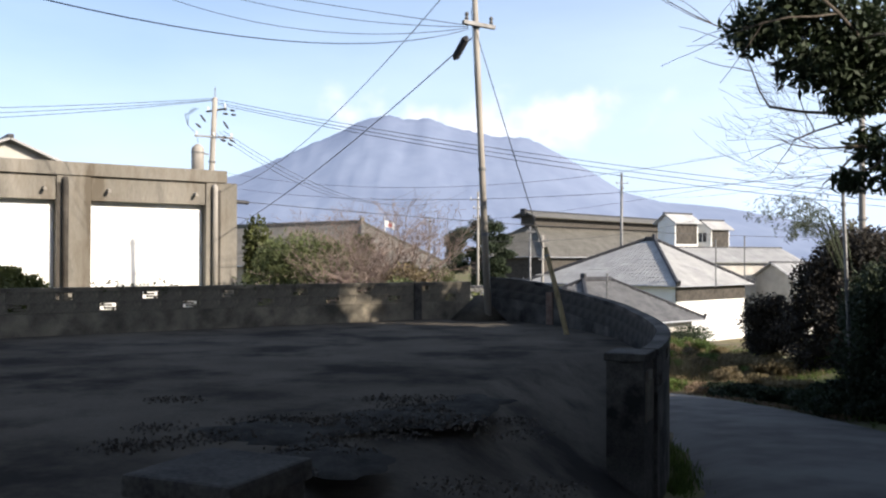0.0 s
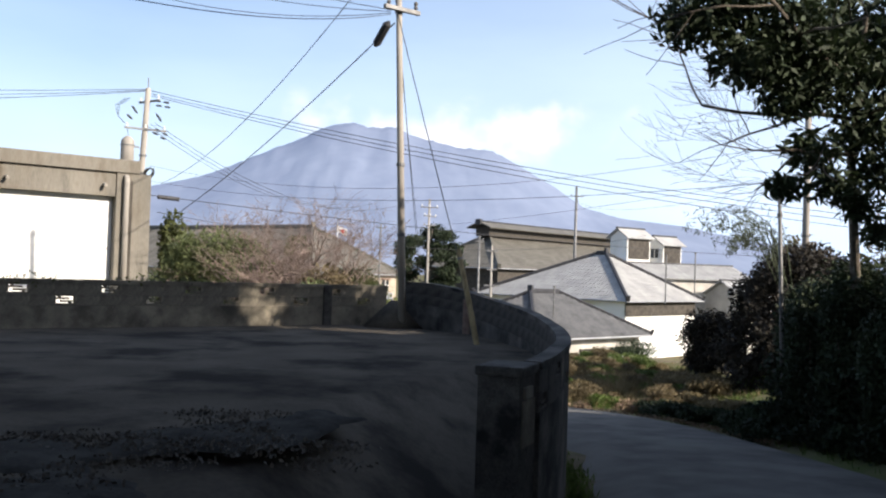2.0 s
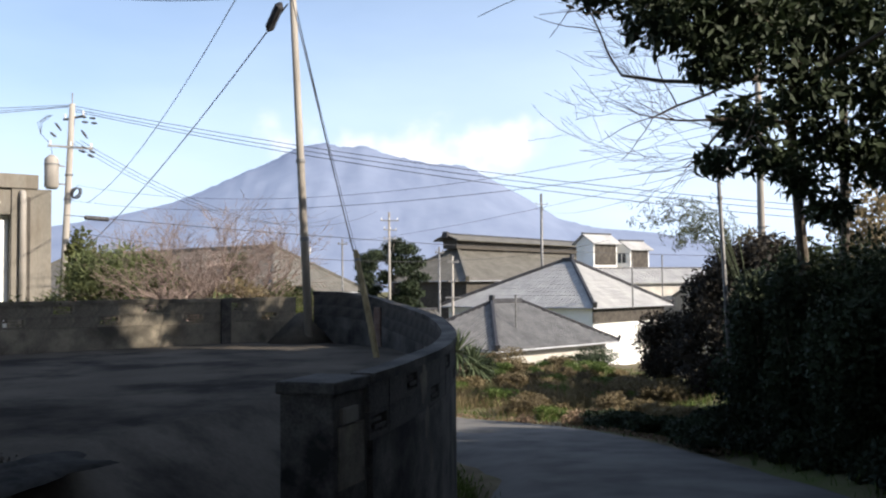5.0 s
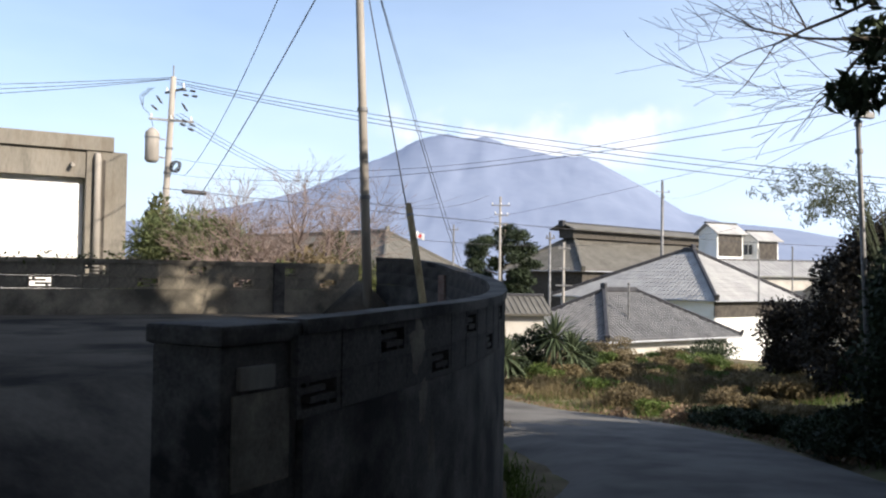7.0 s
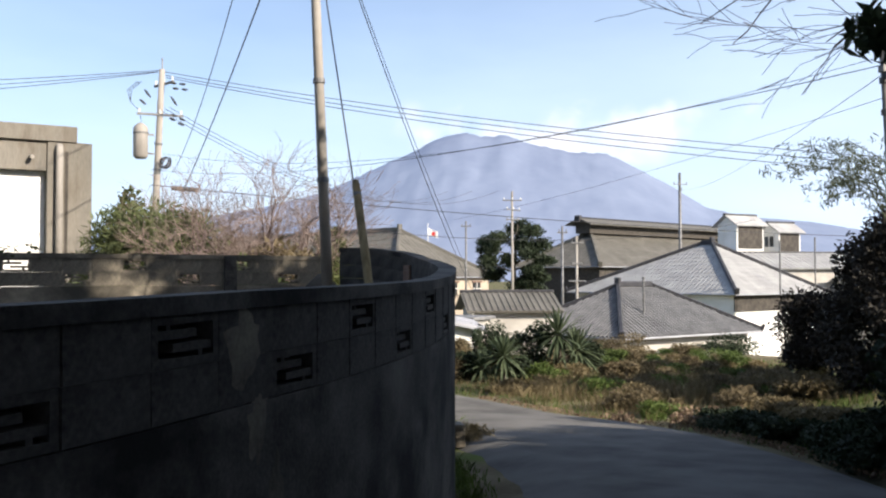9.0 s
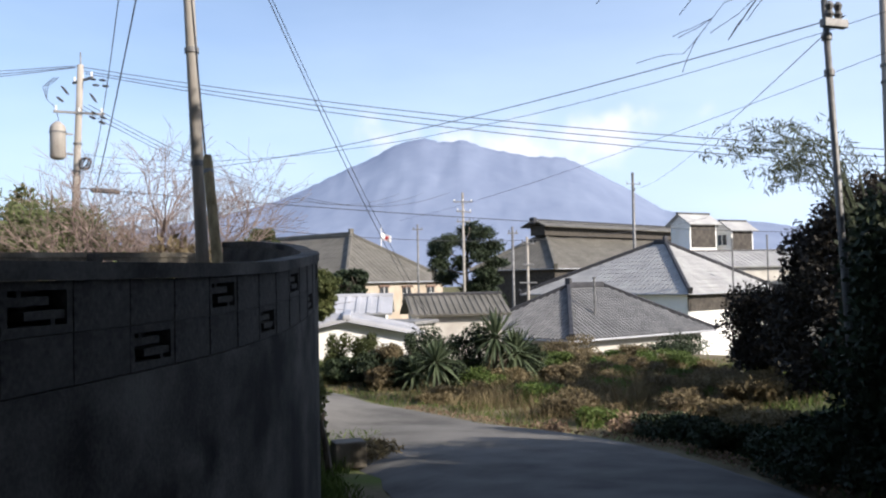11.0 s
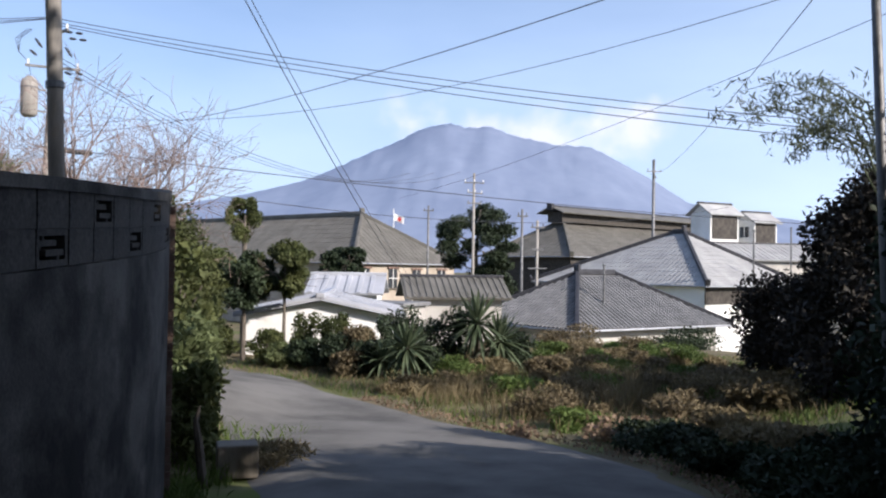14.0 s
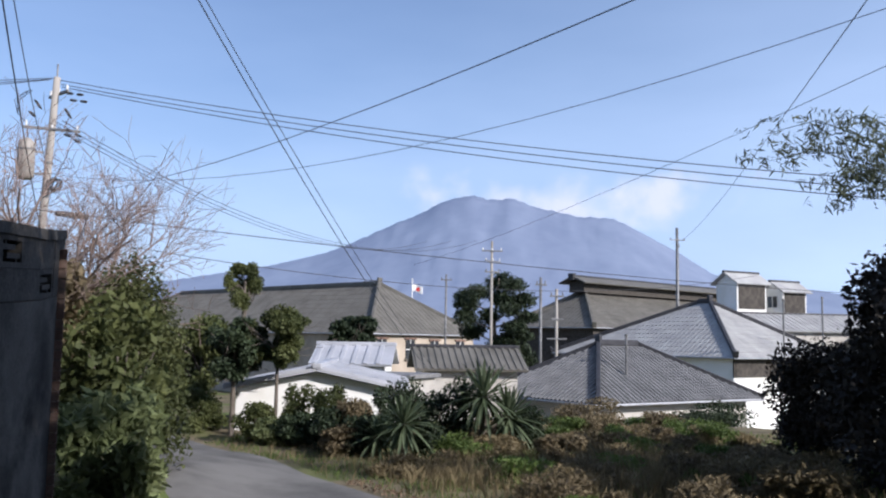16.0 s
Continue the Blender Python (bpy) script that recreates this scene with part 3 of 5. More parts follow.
for k, (x, y, z, sag) in enumerate(((-17.4, 24.0, 11.1, 0.26), (-13.9, 24.7, 12.2, 1.1), (-12.8, 24.0, 11.4, 1.42), (-6.5, 5.6, 4.24, 0.83))):
    cable((0.5, 21.46, 6.95 - 0.03 * k), (x, y, z), sag, 0.008)
cable((0.38, 21.35, 8.16), (-10.0, 42.9, 4.88), 0.77, 0.011, "taut steel guy wire from the pole")
cable((0.59, 21.4, 6.66), (-10.8, 44.1, 2.72), 0.37, 0.014, "taut steel guy wire from the pole")
cable((0.6, 21.5, 7.06), (1.9, 18.56, 1.78), 0.02, 0.010, "taut steel guy wire from the pole")
cable((0.62, 21.4, 7.2), (2.27, 50.46, -1.37), 0.61, 0.010)
cable((0.57, 21.5, 7.35), (2.4, 50.6, -1.3), 0.52, 0.008)
cable((8.75, 20.2, 3.45), (-11.6, 44.9, 5.25), 0.68, 0.007)
cable((22.4, 19.4, 8.35), (-10.83, 44.0, 5.77), 2.52, 0.007)
cable((8.6, 19.9, 3.35), (19.7, 103.4, 10.2), 0.9, 0.006)
cable((13.0, 21.3, 4.5), (0.0, 59.7, 4.0), 0.35, 0.006)
cable((-11.0, 43.1, 4.4), (36.3, 77.6, 3.5), 0.5, 0.017, "thick black overhead cable")
cable((-10.3, 43.5, 3.62), (21.2, 76.8, 4.92), 1.48, 0.014, "thick black overhead cable")
SB = thing("splice_box", (-9.9, 43.9, 4.32), "black cable splice box hanging on an overhead line", "splice box", 40)
bm = bmesh.new()
tube(bm, [(-0.55, 0, 0.03), (-0.5, 0, 0), (0.5, 0, -0.03), (0.55, 0, -0.02)], [0.03, 0.1, 0.1, 0.03], 10)
part("sleeve", bm, M_WIRE, SB)
GI = thing("guy_insulator", (0.31, 21.55, 6.42), "dark insulator box on the guy wire", "insulator")
bm = bmesh.new()
tube(bm, [(0.16, -0.2, 0.25), (0.12, -0.15, 0.2), (-0.1, 0.12, -0.15), (-0.14, 0.17, -0.2)], [0.03, 0.09, 0.09, 0.03], 8)
part("body", bm, M_WIRE, GI)


# ---- roofs ----
def tiled(faces, pitch, course, rise):
    """Half-round tile rows laid up each slope, stepped at every course."""
    v, f = [], []
    for q in faces:
        e = (q[1] - q[0])
        ln = e.length
        e = e / ln
        nrm = e.cross(q[-1] - q[0]).normalized()
        up = nrm.cross(e)
        P = [((p - q[0]).dot(e), (p - q[0]).dot(up)) for p in q]
        for i in range(int(ln / pitch)):
            a = (i + 0.5) * pitch
            top = 0
            for (x0, y0), (x1, y1) in zip(P, P[1:] + P[:1]):
                if (x0 - a) * (x1 - a) < 0:
                    top = max(top, y0 + (y1 - y0) * (a - x0) / (x1 - x0))
            n = int(top / course)
            for k in range(n):
                y0, y1 = k * course - 0.03, min(top, (k + 1) * course)
                b = len(v)
                for y, lift in ((y0, 0.022), (y1, 0.0)):
                    for da, hh in ((-0.36 * pitch, 0.0), (-0.2 * pitch, rise * 0.85), (0.2 * pitch, rise * 0.85), (0.36 * pitch, 0.0)):
                        v.append(q[0] + e * (a + da) + up * y + nrm * (hh + lift + 0.004))
                f += [(b, b + 1, b + 5, b + 4), (b + 1, b + 2, b + 6, b + 5), (b + 2, b + 3, b + 7, b + 6), (b, b + 3, b + 2, b + 1)]
    return v, f


def ridge(H, a, b, r, knob=True, m=None):
    d = b - a
    bm = bmesh.new()
    q = Matrix.Translation((a + b) / 2 + Vector((0, 0, r * 0.7))) @ d.to_track_quat("X", "Z").to_matrix().to_4x4()
    box(bm, (0, 0, 0), (d.length, r * 1.6, r * 1.8), 0, r * 0.3, q)
    if knob:
        box(bm, (-d.length / 2, 0, r * 0.6), (r * 1.2, r * 2.2, r * 3.2), 0, r * 0.3, q)
    part("ridge_cap", bm, m or M_RIDGE, H, "dark ridge tiles")


def hip_house(name, label, C, th, W, Lg, h, wall_h, m_roof, m_wall, over=0.6, pitch=0.0, course=0.3, rise=0.05, rr=0.2, m_ridge=None, windows=(), ridge_len=None):
    H = thing(name, C, label, "house", math.degrees(th))
    m = min(W, Lg) / 2
    r1 = Vector((m, m, h))
    r2 = Vector((W - m, m, h)) if W >= Lg else Vector((m, Lg - m if ridge_len is None else m + ridge_len, h))
    c = [Vector((0, 0, 0)), Vector((W, 0, 0)), Vector((W, Lg, 0)), Vector((0, Lg, 0))]
    if W >= Lg:
        f = [[c[0], c[1], r2, r1], [c[1], c[2], r2], [c[2], c[3], r1, r2], [c[3], c[0], r1]]
        hips = [(c[0], r1), (c[1], r2), (c[2], r2), (c[3], r1)]
    else:
        f = [[c[0], c[1], r1], [c[1], c[2], r2, r1], [c[2], c[3], r2], [c[3], c[0], r1, r2]]
        hips = [(c[0], r1), (c[1], r1), (c[2], r2), (c[3], r2)]
    bm = bmesh.new()
    for q in f:
        bm.faces.new([bm.verts.new(p) for p in q])
    lo = [bm.verts.new(p - Vector((0, 0, 0.14))) for p in c]
    hi = [bm.verts.new(p) for p in c]
    bm.faces.new(lo)
    for k in range(4):
        bm.faces.new((lo[k], lo[(k + 1) % 4], hi[(k + 1) % 4], hi[k]))
    part("roof", bm, m_roof, H)
    if pitch:
        v, fc = tiled([f[0], f[3], f[1]], pitch, course, rise)
        tagged(raw("roof_tiles", v, fc, m_roof, H), kind="stuff")
    for a, b in hips:
        ridge(H, a, b, rr, True, m_ridge)
    ridge(H, r1, r2, rr * 1.3, True, m_ridge)
    bm = bmesh.new()
    box(bm, (W / 2, Lg / 2, -wall_h / 2 - 0.1), (W - 2 * over, Lg - 2 * over, wall_h - 0.1))
    part("wall", bm, m_wall, H)
    for p, q in ((c[0], c[1]), (c[0], c[3])):
        bm = bmesh.new()
        o = Vector((0, -0.06, -0.06)) if q is c[1] else Vector((-0.06, 0, -0.06))
        tube(bm, [p + o, q + o], 0.055, 8)
        part("gutter", bm, M_METALROOF, H, "pale rain gutter")
    for side, x, z, w, hh in windows:
        Wn = new("window")
        Wn.parent = H
        Wn.location = (x, over, z) if side == 0 else (over, x, z)
        Wn.rotation_euler = (0, 0, 0) if side == 0 else (0, 0, -math.pi / 2)
        for nm, cc, ss, mm in (("pane", (0, -0.03, 0), (w, 0.05, hh), M_GLASS), ("sill", (0, -0.12, -hh / 2 - 0.06), (w + 0.3, 0.28, 0.12), M_CONC), ("lintel", (0, -0.08, hh / 2 + 0.1), (w + 0.3, 0.2, 0.2), M_BRICKRED if m_wall is M_STONE else M_DARKWOOD), ("frame", (0, -0.07, 0), (0.06, 0.06, hh), M_WHITE), ("frame", (0, -0.075, 0), (w, 0.06, 0.06), M_WHITE)):
            bm = bmesh.new()
            box(bm, cc, ss)
            part(nm, bm, mm, Wn)
    return H


hip_house("house", "low house with a grey tiled hip roof and dark ridges", (9.06, 56.1, -2.57), 0.707, 12.15, 9.24, 2.68, 3.2, M_TILE, M_PLASTER, pitch=0.30, course=0.3, rise=0.09, rr=0.14, windows=[(0, 6.2, -1.6, 2.2, 1.2), (0, 9.6, -1.6, 1.8, 1.2), (1, 3.5, -1.7, 1.8, 1.1)])
HW = hip_house("house", "white-walled house with a pale grey tiled hip roof", (19.69, 76.3, -0.61), 0.766, 13.1, 17.1, 4.05, 5.4, M_TILE_PALE, M_WHITE, pitch=0.42, course=0.6, rise=0.022, rr=0.16, ridge_len=1.0)
# dark strip laid on the white wall stands for the eave's shade
bm = bmesh.new()
box(bm, (6.5, 0.56, -0.75), (11.9, 0.1, 1.2))
part("eave_shade", bm, M_DARKWOOD, HW, "dark band painted as shade under the eave")
SCH = hip_house("stone_building", "long tan cut-stone building with a brown-grey tiled roof", (-8.8, 97.5, 0.73), 0.876, 15.1, 57.0, 5.17, 7.0, M_TILE_OLD, M_STONE, 0.5, 0.6, 0.9, 0.06, 0.2, M_TILE_OLD, [(0, 1.9, -1.5, 1.2, 1.9), (0, 5.6, -1.5, 1.2, 1.9), (0, 8.9, -1.3, 1.2, 1.3), (0, 12.6, -1.3, 1.2, 1.3)])
WAR = hip_house("warehouse", "large dark warehouse with a raised ridge monitor", (13.5, 119.8, 1.98), 0.825, 50.2, 14.35, 4.7, 8.2, M_TILE_OLD, M_DARKWOOD, 0.7, 0.6, 0.9, 0.06, 0.24, M_TILE_OLD)
bm = bmesh.new()
box(bm, (25, 7.17, 5.15), (39, 2.4, 1.3))
part("monitor_wall", bm, M_DARKWOOD, WAR, "dark slatted ridge monitor")
for s in (-1, 1):
    bm = bmesh.new()
    box(bm, (25, 7.17 + s * 1.05, 6.05), (41, 2.4, 0.14), 0, 0.02, Matrix.Translation((25, 7.17 + s * 1.05, 6.05)) @ Matrix.Rotation(-s * 0.38, 4, "X") @ Matrix.Translation((-25, -7.17 - s * 1.05, -6.05)))
    part("monitor_roof", bm, M_TILE_OLD, WAR)
bm = bmesh.new()
box(bm, (25, 7.17, 6.5), (41.4, 0.5, 0.35), 0, 0.06)
part("ridge_cap", bm, M_RIDGE, WAR)
for x in (4.6, 45.4):
    bm = bmesh.new()
    box(bm, (x, 7.17, 6.4), (0.6, 0.9, 0.9), 0, 0.12)
    part("ridge_end", bm, M_RIDGE, WAR)


def gable_house(name, label, at, rz, w, ln, wall_h, rise, m_roof, m_wall, over=0.35, ribs=0.0, windows=(), th=0.1, category="building", dark=False):
    """Gable end faces local -y; ridge along y. at: the middle of the gable's foot line at eave height."""
    H = thing(name, at, label, category, rz)
    bm = bmesh.new()
    vs = [bm.verts.new(p) for p in ((-w / 2, 0, -wall_h), (w / 2, 0, -wall_h), (w / 2, 0, 0), (0, 0, rise), (-w / 2, 0, 0))]
    f0 = bm.faces.new(vs)
    q = bmesh.ops.extrude_face_region(bm, geom=[f0])
    bmesh.ops.translate(bm, verts=[g for g in q["geom"] if isinstance(g, bmesh.types.BMVert)], vec=(0, ln, 0))
    bmesh.ops.recalc_face_normals(bm, faces=bm.faces[:])
    part("wall", bm, m_wall, H)
    a = math.atan2(rise, w / 2)
    sl = (w / 2 + over) / math.cos(a)
    for s in (-1, 1):
        q = Matrix.Translation((0, ln / 2, rise + 0.04)) @ Matrix.Rotation(s * a, 4, "Y")
        bm = bmesh.new()
        box(bm, (s * sl / 2, 0, th / 2), (sl, ln + 2 * over, th), 0, 0.01, q)
        slope = part("roof", bm, m_roof, H)
        for k in range(int((ln + 2 * over) / ribs) if ribs else 0):
            bm = bmesh.new()
            box(bm, (s * sl / 2, -(ln / 2 + over) + (k + 0.5) * ribs, th + 0.02), (sl, ribs * 0.35, 0.05), 0, 0, q)
            part("seam", bm, m_roof, slope)
    bm = bmesh.new()
    box(bm, (0, ln / 2, rise + th + 0.08), (0.26, ln + 2 * over + 0.06, 0.16), 0, 0.04)
    part("ridge_cap", bm, m_roof if m_roof is M_METALROOF else M_RIDGE, H)
    if dark:
        bm = bmesh.new()
        box(bm, (w / 2 + 0.02, ln / 2, -1.1), (0.06, ln - 0.3, 2.1))
        part("louvre_panel", bm, M_DARKWOOD, H, "dark louvred side panel")
    for x, z, ww, hh in windows:
        bm = bmesh.new()
        box(bm, (x, -0.02, z), (ww, 0.06, hh))
        wn = part("window", bm, M_GLASS, H, "dark window in a white frame")
        bm = bmesh.new()
        for dx in (-ww / 2, 0, ww / 2):
            box(bm, (x + dx, -0.05, z), (0.07, 0.07, hh + 0.07))
        for dz in (-hh / 2, hh / 2):
            box(bm, (x, -0.055, z + dz), (ww, 0.07, 0.07))
        part("frame", bm, M_WHITE, wn)
    return H


gable_house("shed", "white-walled shed with a low pale metal roof", (0.25, 38.3, -1.15), 8, 4.3, 6.0, 2.0, 0.45, M_METALROOF, M_WHITE, 0.3, 0.45, category="shed")
gable_house("shed", "white shed with a ribbed bluish metal roof", (-2.6, 51.5, -0.8), -86, 3.4, 2.7, 3.0, 0.62, M_METALROOF, M_WHITE, 0.3, 0.5, category="shed")
gable_house("house", "small house with a grey tiled gable roof", (1.15, 53.8, -0.95), -78, 3.6, 4.0, 3.5, 0.72, M_TILE_OLD, M_PLASTER, 0.4, 0.3, category="house")
AX = thing("lean_to", (1.1, 46.5, -1.05), "lean-to with a flat grey roof beside the small house", "lean-to", -20)
bm = bmesh.new()
box(bm, (0, 0, 0), (2.6, 2.4, 0.14), 0, 0.02)
part("roof", bm, M_TILE, AX)
bm = bmesh.new()
box(bm, (0, 0.1, -1.2), (2.2, 2.0, 2.2))
part("wall", bm, M_PLASTER, AX)
gable_house("house", "long low building with a pale tiled roof under the turrets", (20.8, 88.2, 1.4), -72, 6.4, 14, 8.0, 1.25, M_TILE_PALE, M_PLASTER, 0.4, 0.5, category="house")
gable_house("turret", "small white turret with a dark tiled gable roof", (22.1, 90, 5.3), -58, 2.3, 3.2, 11, 0.75, M_TILE_PALE, M_WHITE, 0.35, category="turret", dark=True)
gable_house("turret", "small white turret with a window and a tiled roof", (26.3, 92, 4.75), -60, 2.2, 2.6, 10.6, 0.7, M_TILE_PALE, M_WHITE, 0.35, windows=[(0.0, -0.9, 1.2, 1.0)], category="turret", dark=True)
gable_house("house", "low house with a pale tiled roof behind the hedge", (31.2, 86, -0.5), -62, 6.0, 10, 4.8, 1.7, M_TILE_PALE, M_PLASTER, 0.4, 0.5, category="house")
gable_house("house", "house with a pale roof behind the garage", (-17.6, 37.0, 5.0), 35, 6.0, 8.0, 5.5, 1.3, M_TILE_PALE, M_PLASTER, 0.4, category="house")
for (x, y, z, hh) in ((22.6, 75.5, 1.9, 1.3), (10.74, 60, -0.2, 0.75), (26.5, 80, 2.4, 1.2)):
    V = thing("vent_pipe", (x, y, z), "thin grey vent pipe on a roof", "vent pipe")
    bm = bmesh.new()
    tube(bm, [(0, 0, -2.6), (0, 0, hh)], 0.06, 10)
    tube(bm, [(0, 0, hh), (0, 0, hh + 0.1)], 0.09, 10)
    part("pipe", bm, M_STEEL, V)
FL = thing("flagpole", (-7.8, 120, -6), "white flagpole with a white flag and a red disc", "flagpole")
bm = bmesh.new()
tube(bm, [(0, 0, 0), (0, 0, 13.4)], [0.08, 0.05], 8)
part("pole", bm, M_WHITE, FL)
bm = bmesh.new()
bmesh.ops.create_grid(bm, x_segments=10, y_segments=4, size=0.5, matrix=Matrix.Translation((0.66, 0, 12.4)) @ Matrix.Rotation(math.pi / 2, 4, "X") @ Matrix.Diagonal((1.2, 0.85, 1, 1)))
for v in bm.verts:
    v.co.y += 0.12 * math.sin(v.co.x * 4)
    v.co.z -= v.co.x * 0.35
fl = part("flag", bm, M_WHITE, FL, "white cloth flag")
bm = bmesh.new()
bmesh.ops.create_circle(bm, cap_ends=True, segments=20, radius=0.24, matrix=Matrix.Translation((0.7, -0.2, 12.1)) @ Matrix.Rotation(math.pi / 2, 4, "X"))
part("disc", bm, M_RED, fl, "red disc")

# ---- mountain ----
SKYLINE = [(-4200, 60), (-2500, 90), (-1700, 130), (-1181, 180), (-989, 210), (-837, 234), (-687, 269), (-612, 292), (-519, 334), (-427, 375), (-353, 405), (-289, 439), (-243, 458), (-164, 469), (-117, 453), (-50, 460), (14, 435), (96, 415), (177, 399), (257, 397), (311, 379), (373, 345), (478, 288), (582, 221), (702, 190), (907, 172), (1150, 130), (1600, 75), (2600, 40), (4200, 30)]


def mountain():
    xs, ds = np.linspace(-4200, 4200, 560), np.linspace(-1, 1, 61)
    v = []
    for d in ds:
        for x in xs:
            hh = interp(SKYLINE, x)
            k = 1 - abs(d) ** 0.9
            gully = noise.fractal((x / 140 + 0.6 * d, d * 0.9, 1), 1.0, 2.2, 5) - 0.6 * abs(noise.noise((x / 70 - 0.8 * d, d * 1.3, 5)))
            z = hh * k + 38 * (hh / 400) * gully * (1 - k) * k * 0.5 + 5 * noise.noise((x / 24, d * 9, 2)) * (hh / 300)
            v.append((x * (1 + 0.0 * d), 2900 + d * 800, z - 14 * (1 - k)))
    w = len(xs)
    f = [(j * w + i, j * w + i + 1, (j + 1) * w + i + 1, (j + 1) * w + i) for j in range(len(ds) - 1) for i in range(w - 1)]
    tagged(raw("mountain", v, f, M_MOUNT, smooth=True), "volcano rising behind the town, blue haze painted on as glow", "mountain", kind="structure")


mountain()


# ---- cloud round the summit ----
def cloud():
    m = bpy.data.materials.new("volcanic_cloud")
    m.use_nodes = True
    nt = m.node_tree
    N, L = nt.nodes.new, nt.links.new
    nt.nodes.remove(nt.nodes["Principled BSDF"])
    co, sep = N("ShaderNodeTexCoord"), N("ShaderNodeVectorMath")
    sep.operation = "LENGTH"
    mp = N("ShaderNodeMapping")
    mp.inputs["Scale"].default_value = (1 / 780, 0, 1 / 165)
    L(co.outputs["Object"], mp.inputs[0]), L(mp.outputs[0], sep.inputs[0])
    nz = N("ShaderNodeTexNoise")
    nz.inputs["Scale"].default_value, nz.inputs["Detail"].default_value = 0.0045, 5
    L(co.outputs["Object"], nz.inputs[0])
    sm = N("ShaderNodeMath")
    sm.operation = "MULTIPLY_ADD"
    sm.inputs[1].default_value = 2.6
    L(nz.outputs[0], sm.inputs[0])
    neg = N("ShaderNodeMath")
    neg.operation = "MULTIPLY"
    neg.inputs[1].default_value = -1.0
    L(sep.outputs["Value"], neg.inputs[0]), L(neg.outputs[0], sm.inputs[2])
    rp = N("ShaderNodeMapRange")
    rp.interpolation_type = "SMOOTHSTEP"
    rp.inputs[1].default_value, rp.inputs[2].default_value, rp.inputs[3].default_value, rp.inputs[4].default_value = 0.45, 1.4, 0.0, 0.7
    L(sm.outputs[0], rp.inputs[0])
    em, tr, mx = N("ShaderNodeEmission"), N("ShaderNodeBsdfTransparent"), N("ShaderNodeMixShader")
    # the cloud's sunlit white is put in as emission
    em.inputs[0].default_value, em.inputs[1].default_value = (0.86, 0.86, 0.92, 1), 0.85
    L(rp.outputs[0], mx.inputs[0]), L(tr.outputs[0], mx.inputs[1]), L(em.outputs[0], mx.inputs[2])
    L(mx.outputs[0], nt.nodes["Material Output"].inputs[0])
    bm = bmesh.new()
    bmesh.ops.create_grid(bm, x_segments=40, y_segments=12, size=1.0, matrix=Matrix.Rotation(math.pi / 2, 4, "X") @ Matrix.Diagonal((1000, 260, 1, 1)))
    for v in bm.verts:
        v.co.y += 60 * noise.noise((v.co.x / 200, v.co.z / 90, 0))
    ob = part("cloud", bm, m, None)
    ob.location = (170, 3450, 530)
    return tagged(ob, "white volcanic cloud drifting behind the summit", "cloud", kind="structure")


cloud()

# ---- plants ----
def leaves(name, parent, spots, count, size, material, long=2.0, seed=1, flat=0.0, shell=0.4):
    """Leaves strewn in soft clumps (centre, radii)."""
    r = np.random.default_rng(seed)
    c = np.array([s[0] for s in spots], float)
    rad = np.array([s[1] for s in spots], float)
    wgt = rad.prod(axis=1) ** (2 / 3)
    pick = r.choice(len(spots), count, p=wgt / wgt.sum())
    d = r.normal(size=(count, 3))
    d /= np.linalg.norm(d, axis=1)[:, None]
    p = c[pick] + d * rad[pick] * (r.random((count, 1)) ** shell) * (0.88 + 0.24 * r.random((count, 1)))
    a = r.normal(size=(count, 3)) + d * 0.6
    a[:, 2] -= flat
    a /= np.linalg.norm(a, axis=1)[:, None]
    b = np.cross(a, r.normal(size=(count, 3)))
    b /= np.linalg.norm(b, axis=1)[:, None]
    s = size * (0.6 + 0.8 * r.random((count, 1)))
    a, b = a * s * long / 2, b * s / 2
    v = np.stack([p - a, p + b - a * 0.1, p + a, p - b - a * 0.1], axis=1).reshape(-1, 3)
    f = np.arange(count * 4).reshape(-1, 4)
    me = bpy.data.meshes.new(name)
    me.from_pydata(v.tolist(), [], f.tolist())
    me.materials.append(material)
    ob = new(name, me)
    ob.parent = parent
    return ob


def bush(at, radii, count, size, material, label, clumps=14, seed=1, long=2.0, name="bush"):
    """radii: half widths and half height of the whole crown, which stands on the ground."""
    T = thing(name, at, label, name.replace("_", " "))
    r = random.Random(seed)
    spots = []
    for _ in range(clumps):
        a, e = r.uniform(0, 6.28), r.uniform(0.0, 1.0)
        k = r.uniform(0.3, 0.72) * (1 - 0.55 * max(0, e - 0.4))
        spots.append(((radii[0] * k * math.cos(a), radii[1] * k * math.sin(a), radii[2] * (0.25 + 1.35 * e)), [q * r.uniform(0.33, 0.52) for q in radii]))
    leaves("crown", T, spots, count, size, material, long, seed)
    if name == "weed_clump":
        return T
    for k in range(6):
        bm = bmesh.new()
        a = k * 1.13 + seed
        tube(bm, [(0, 0, -0.2), (radii[0] * 0.2 * math.cos(a), radii[1] * 0.2 * math.sin(a), radii[2] * 0.6), (radii[0] * 0.5 * math.cos(a), radii[1] * 0.5 * math.sin(a), radii[2] * 1.2)], [0.05, 0.03, 0.01], 5)
        part("stem", bm, M_BARK, T)
    return T


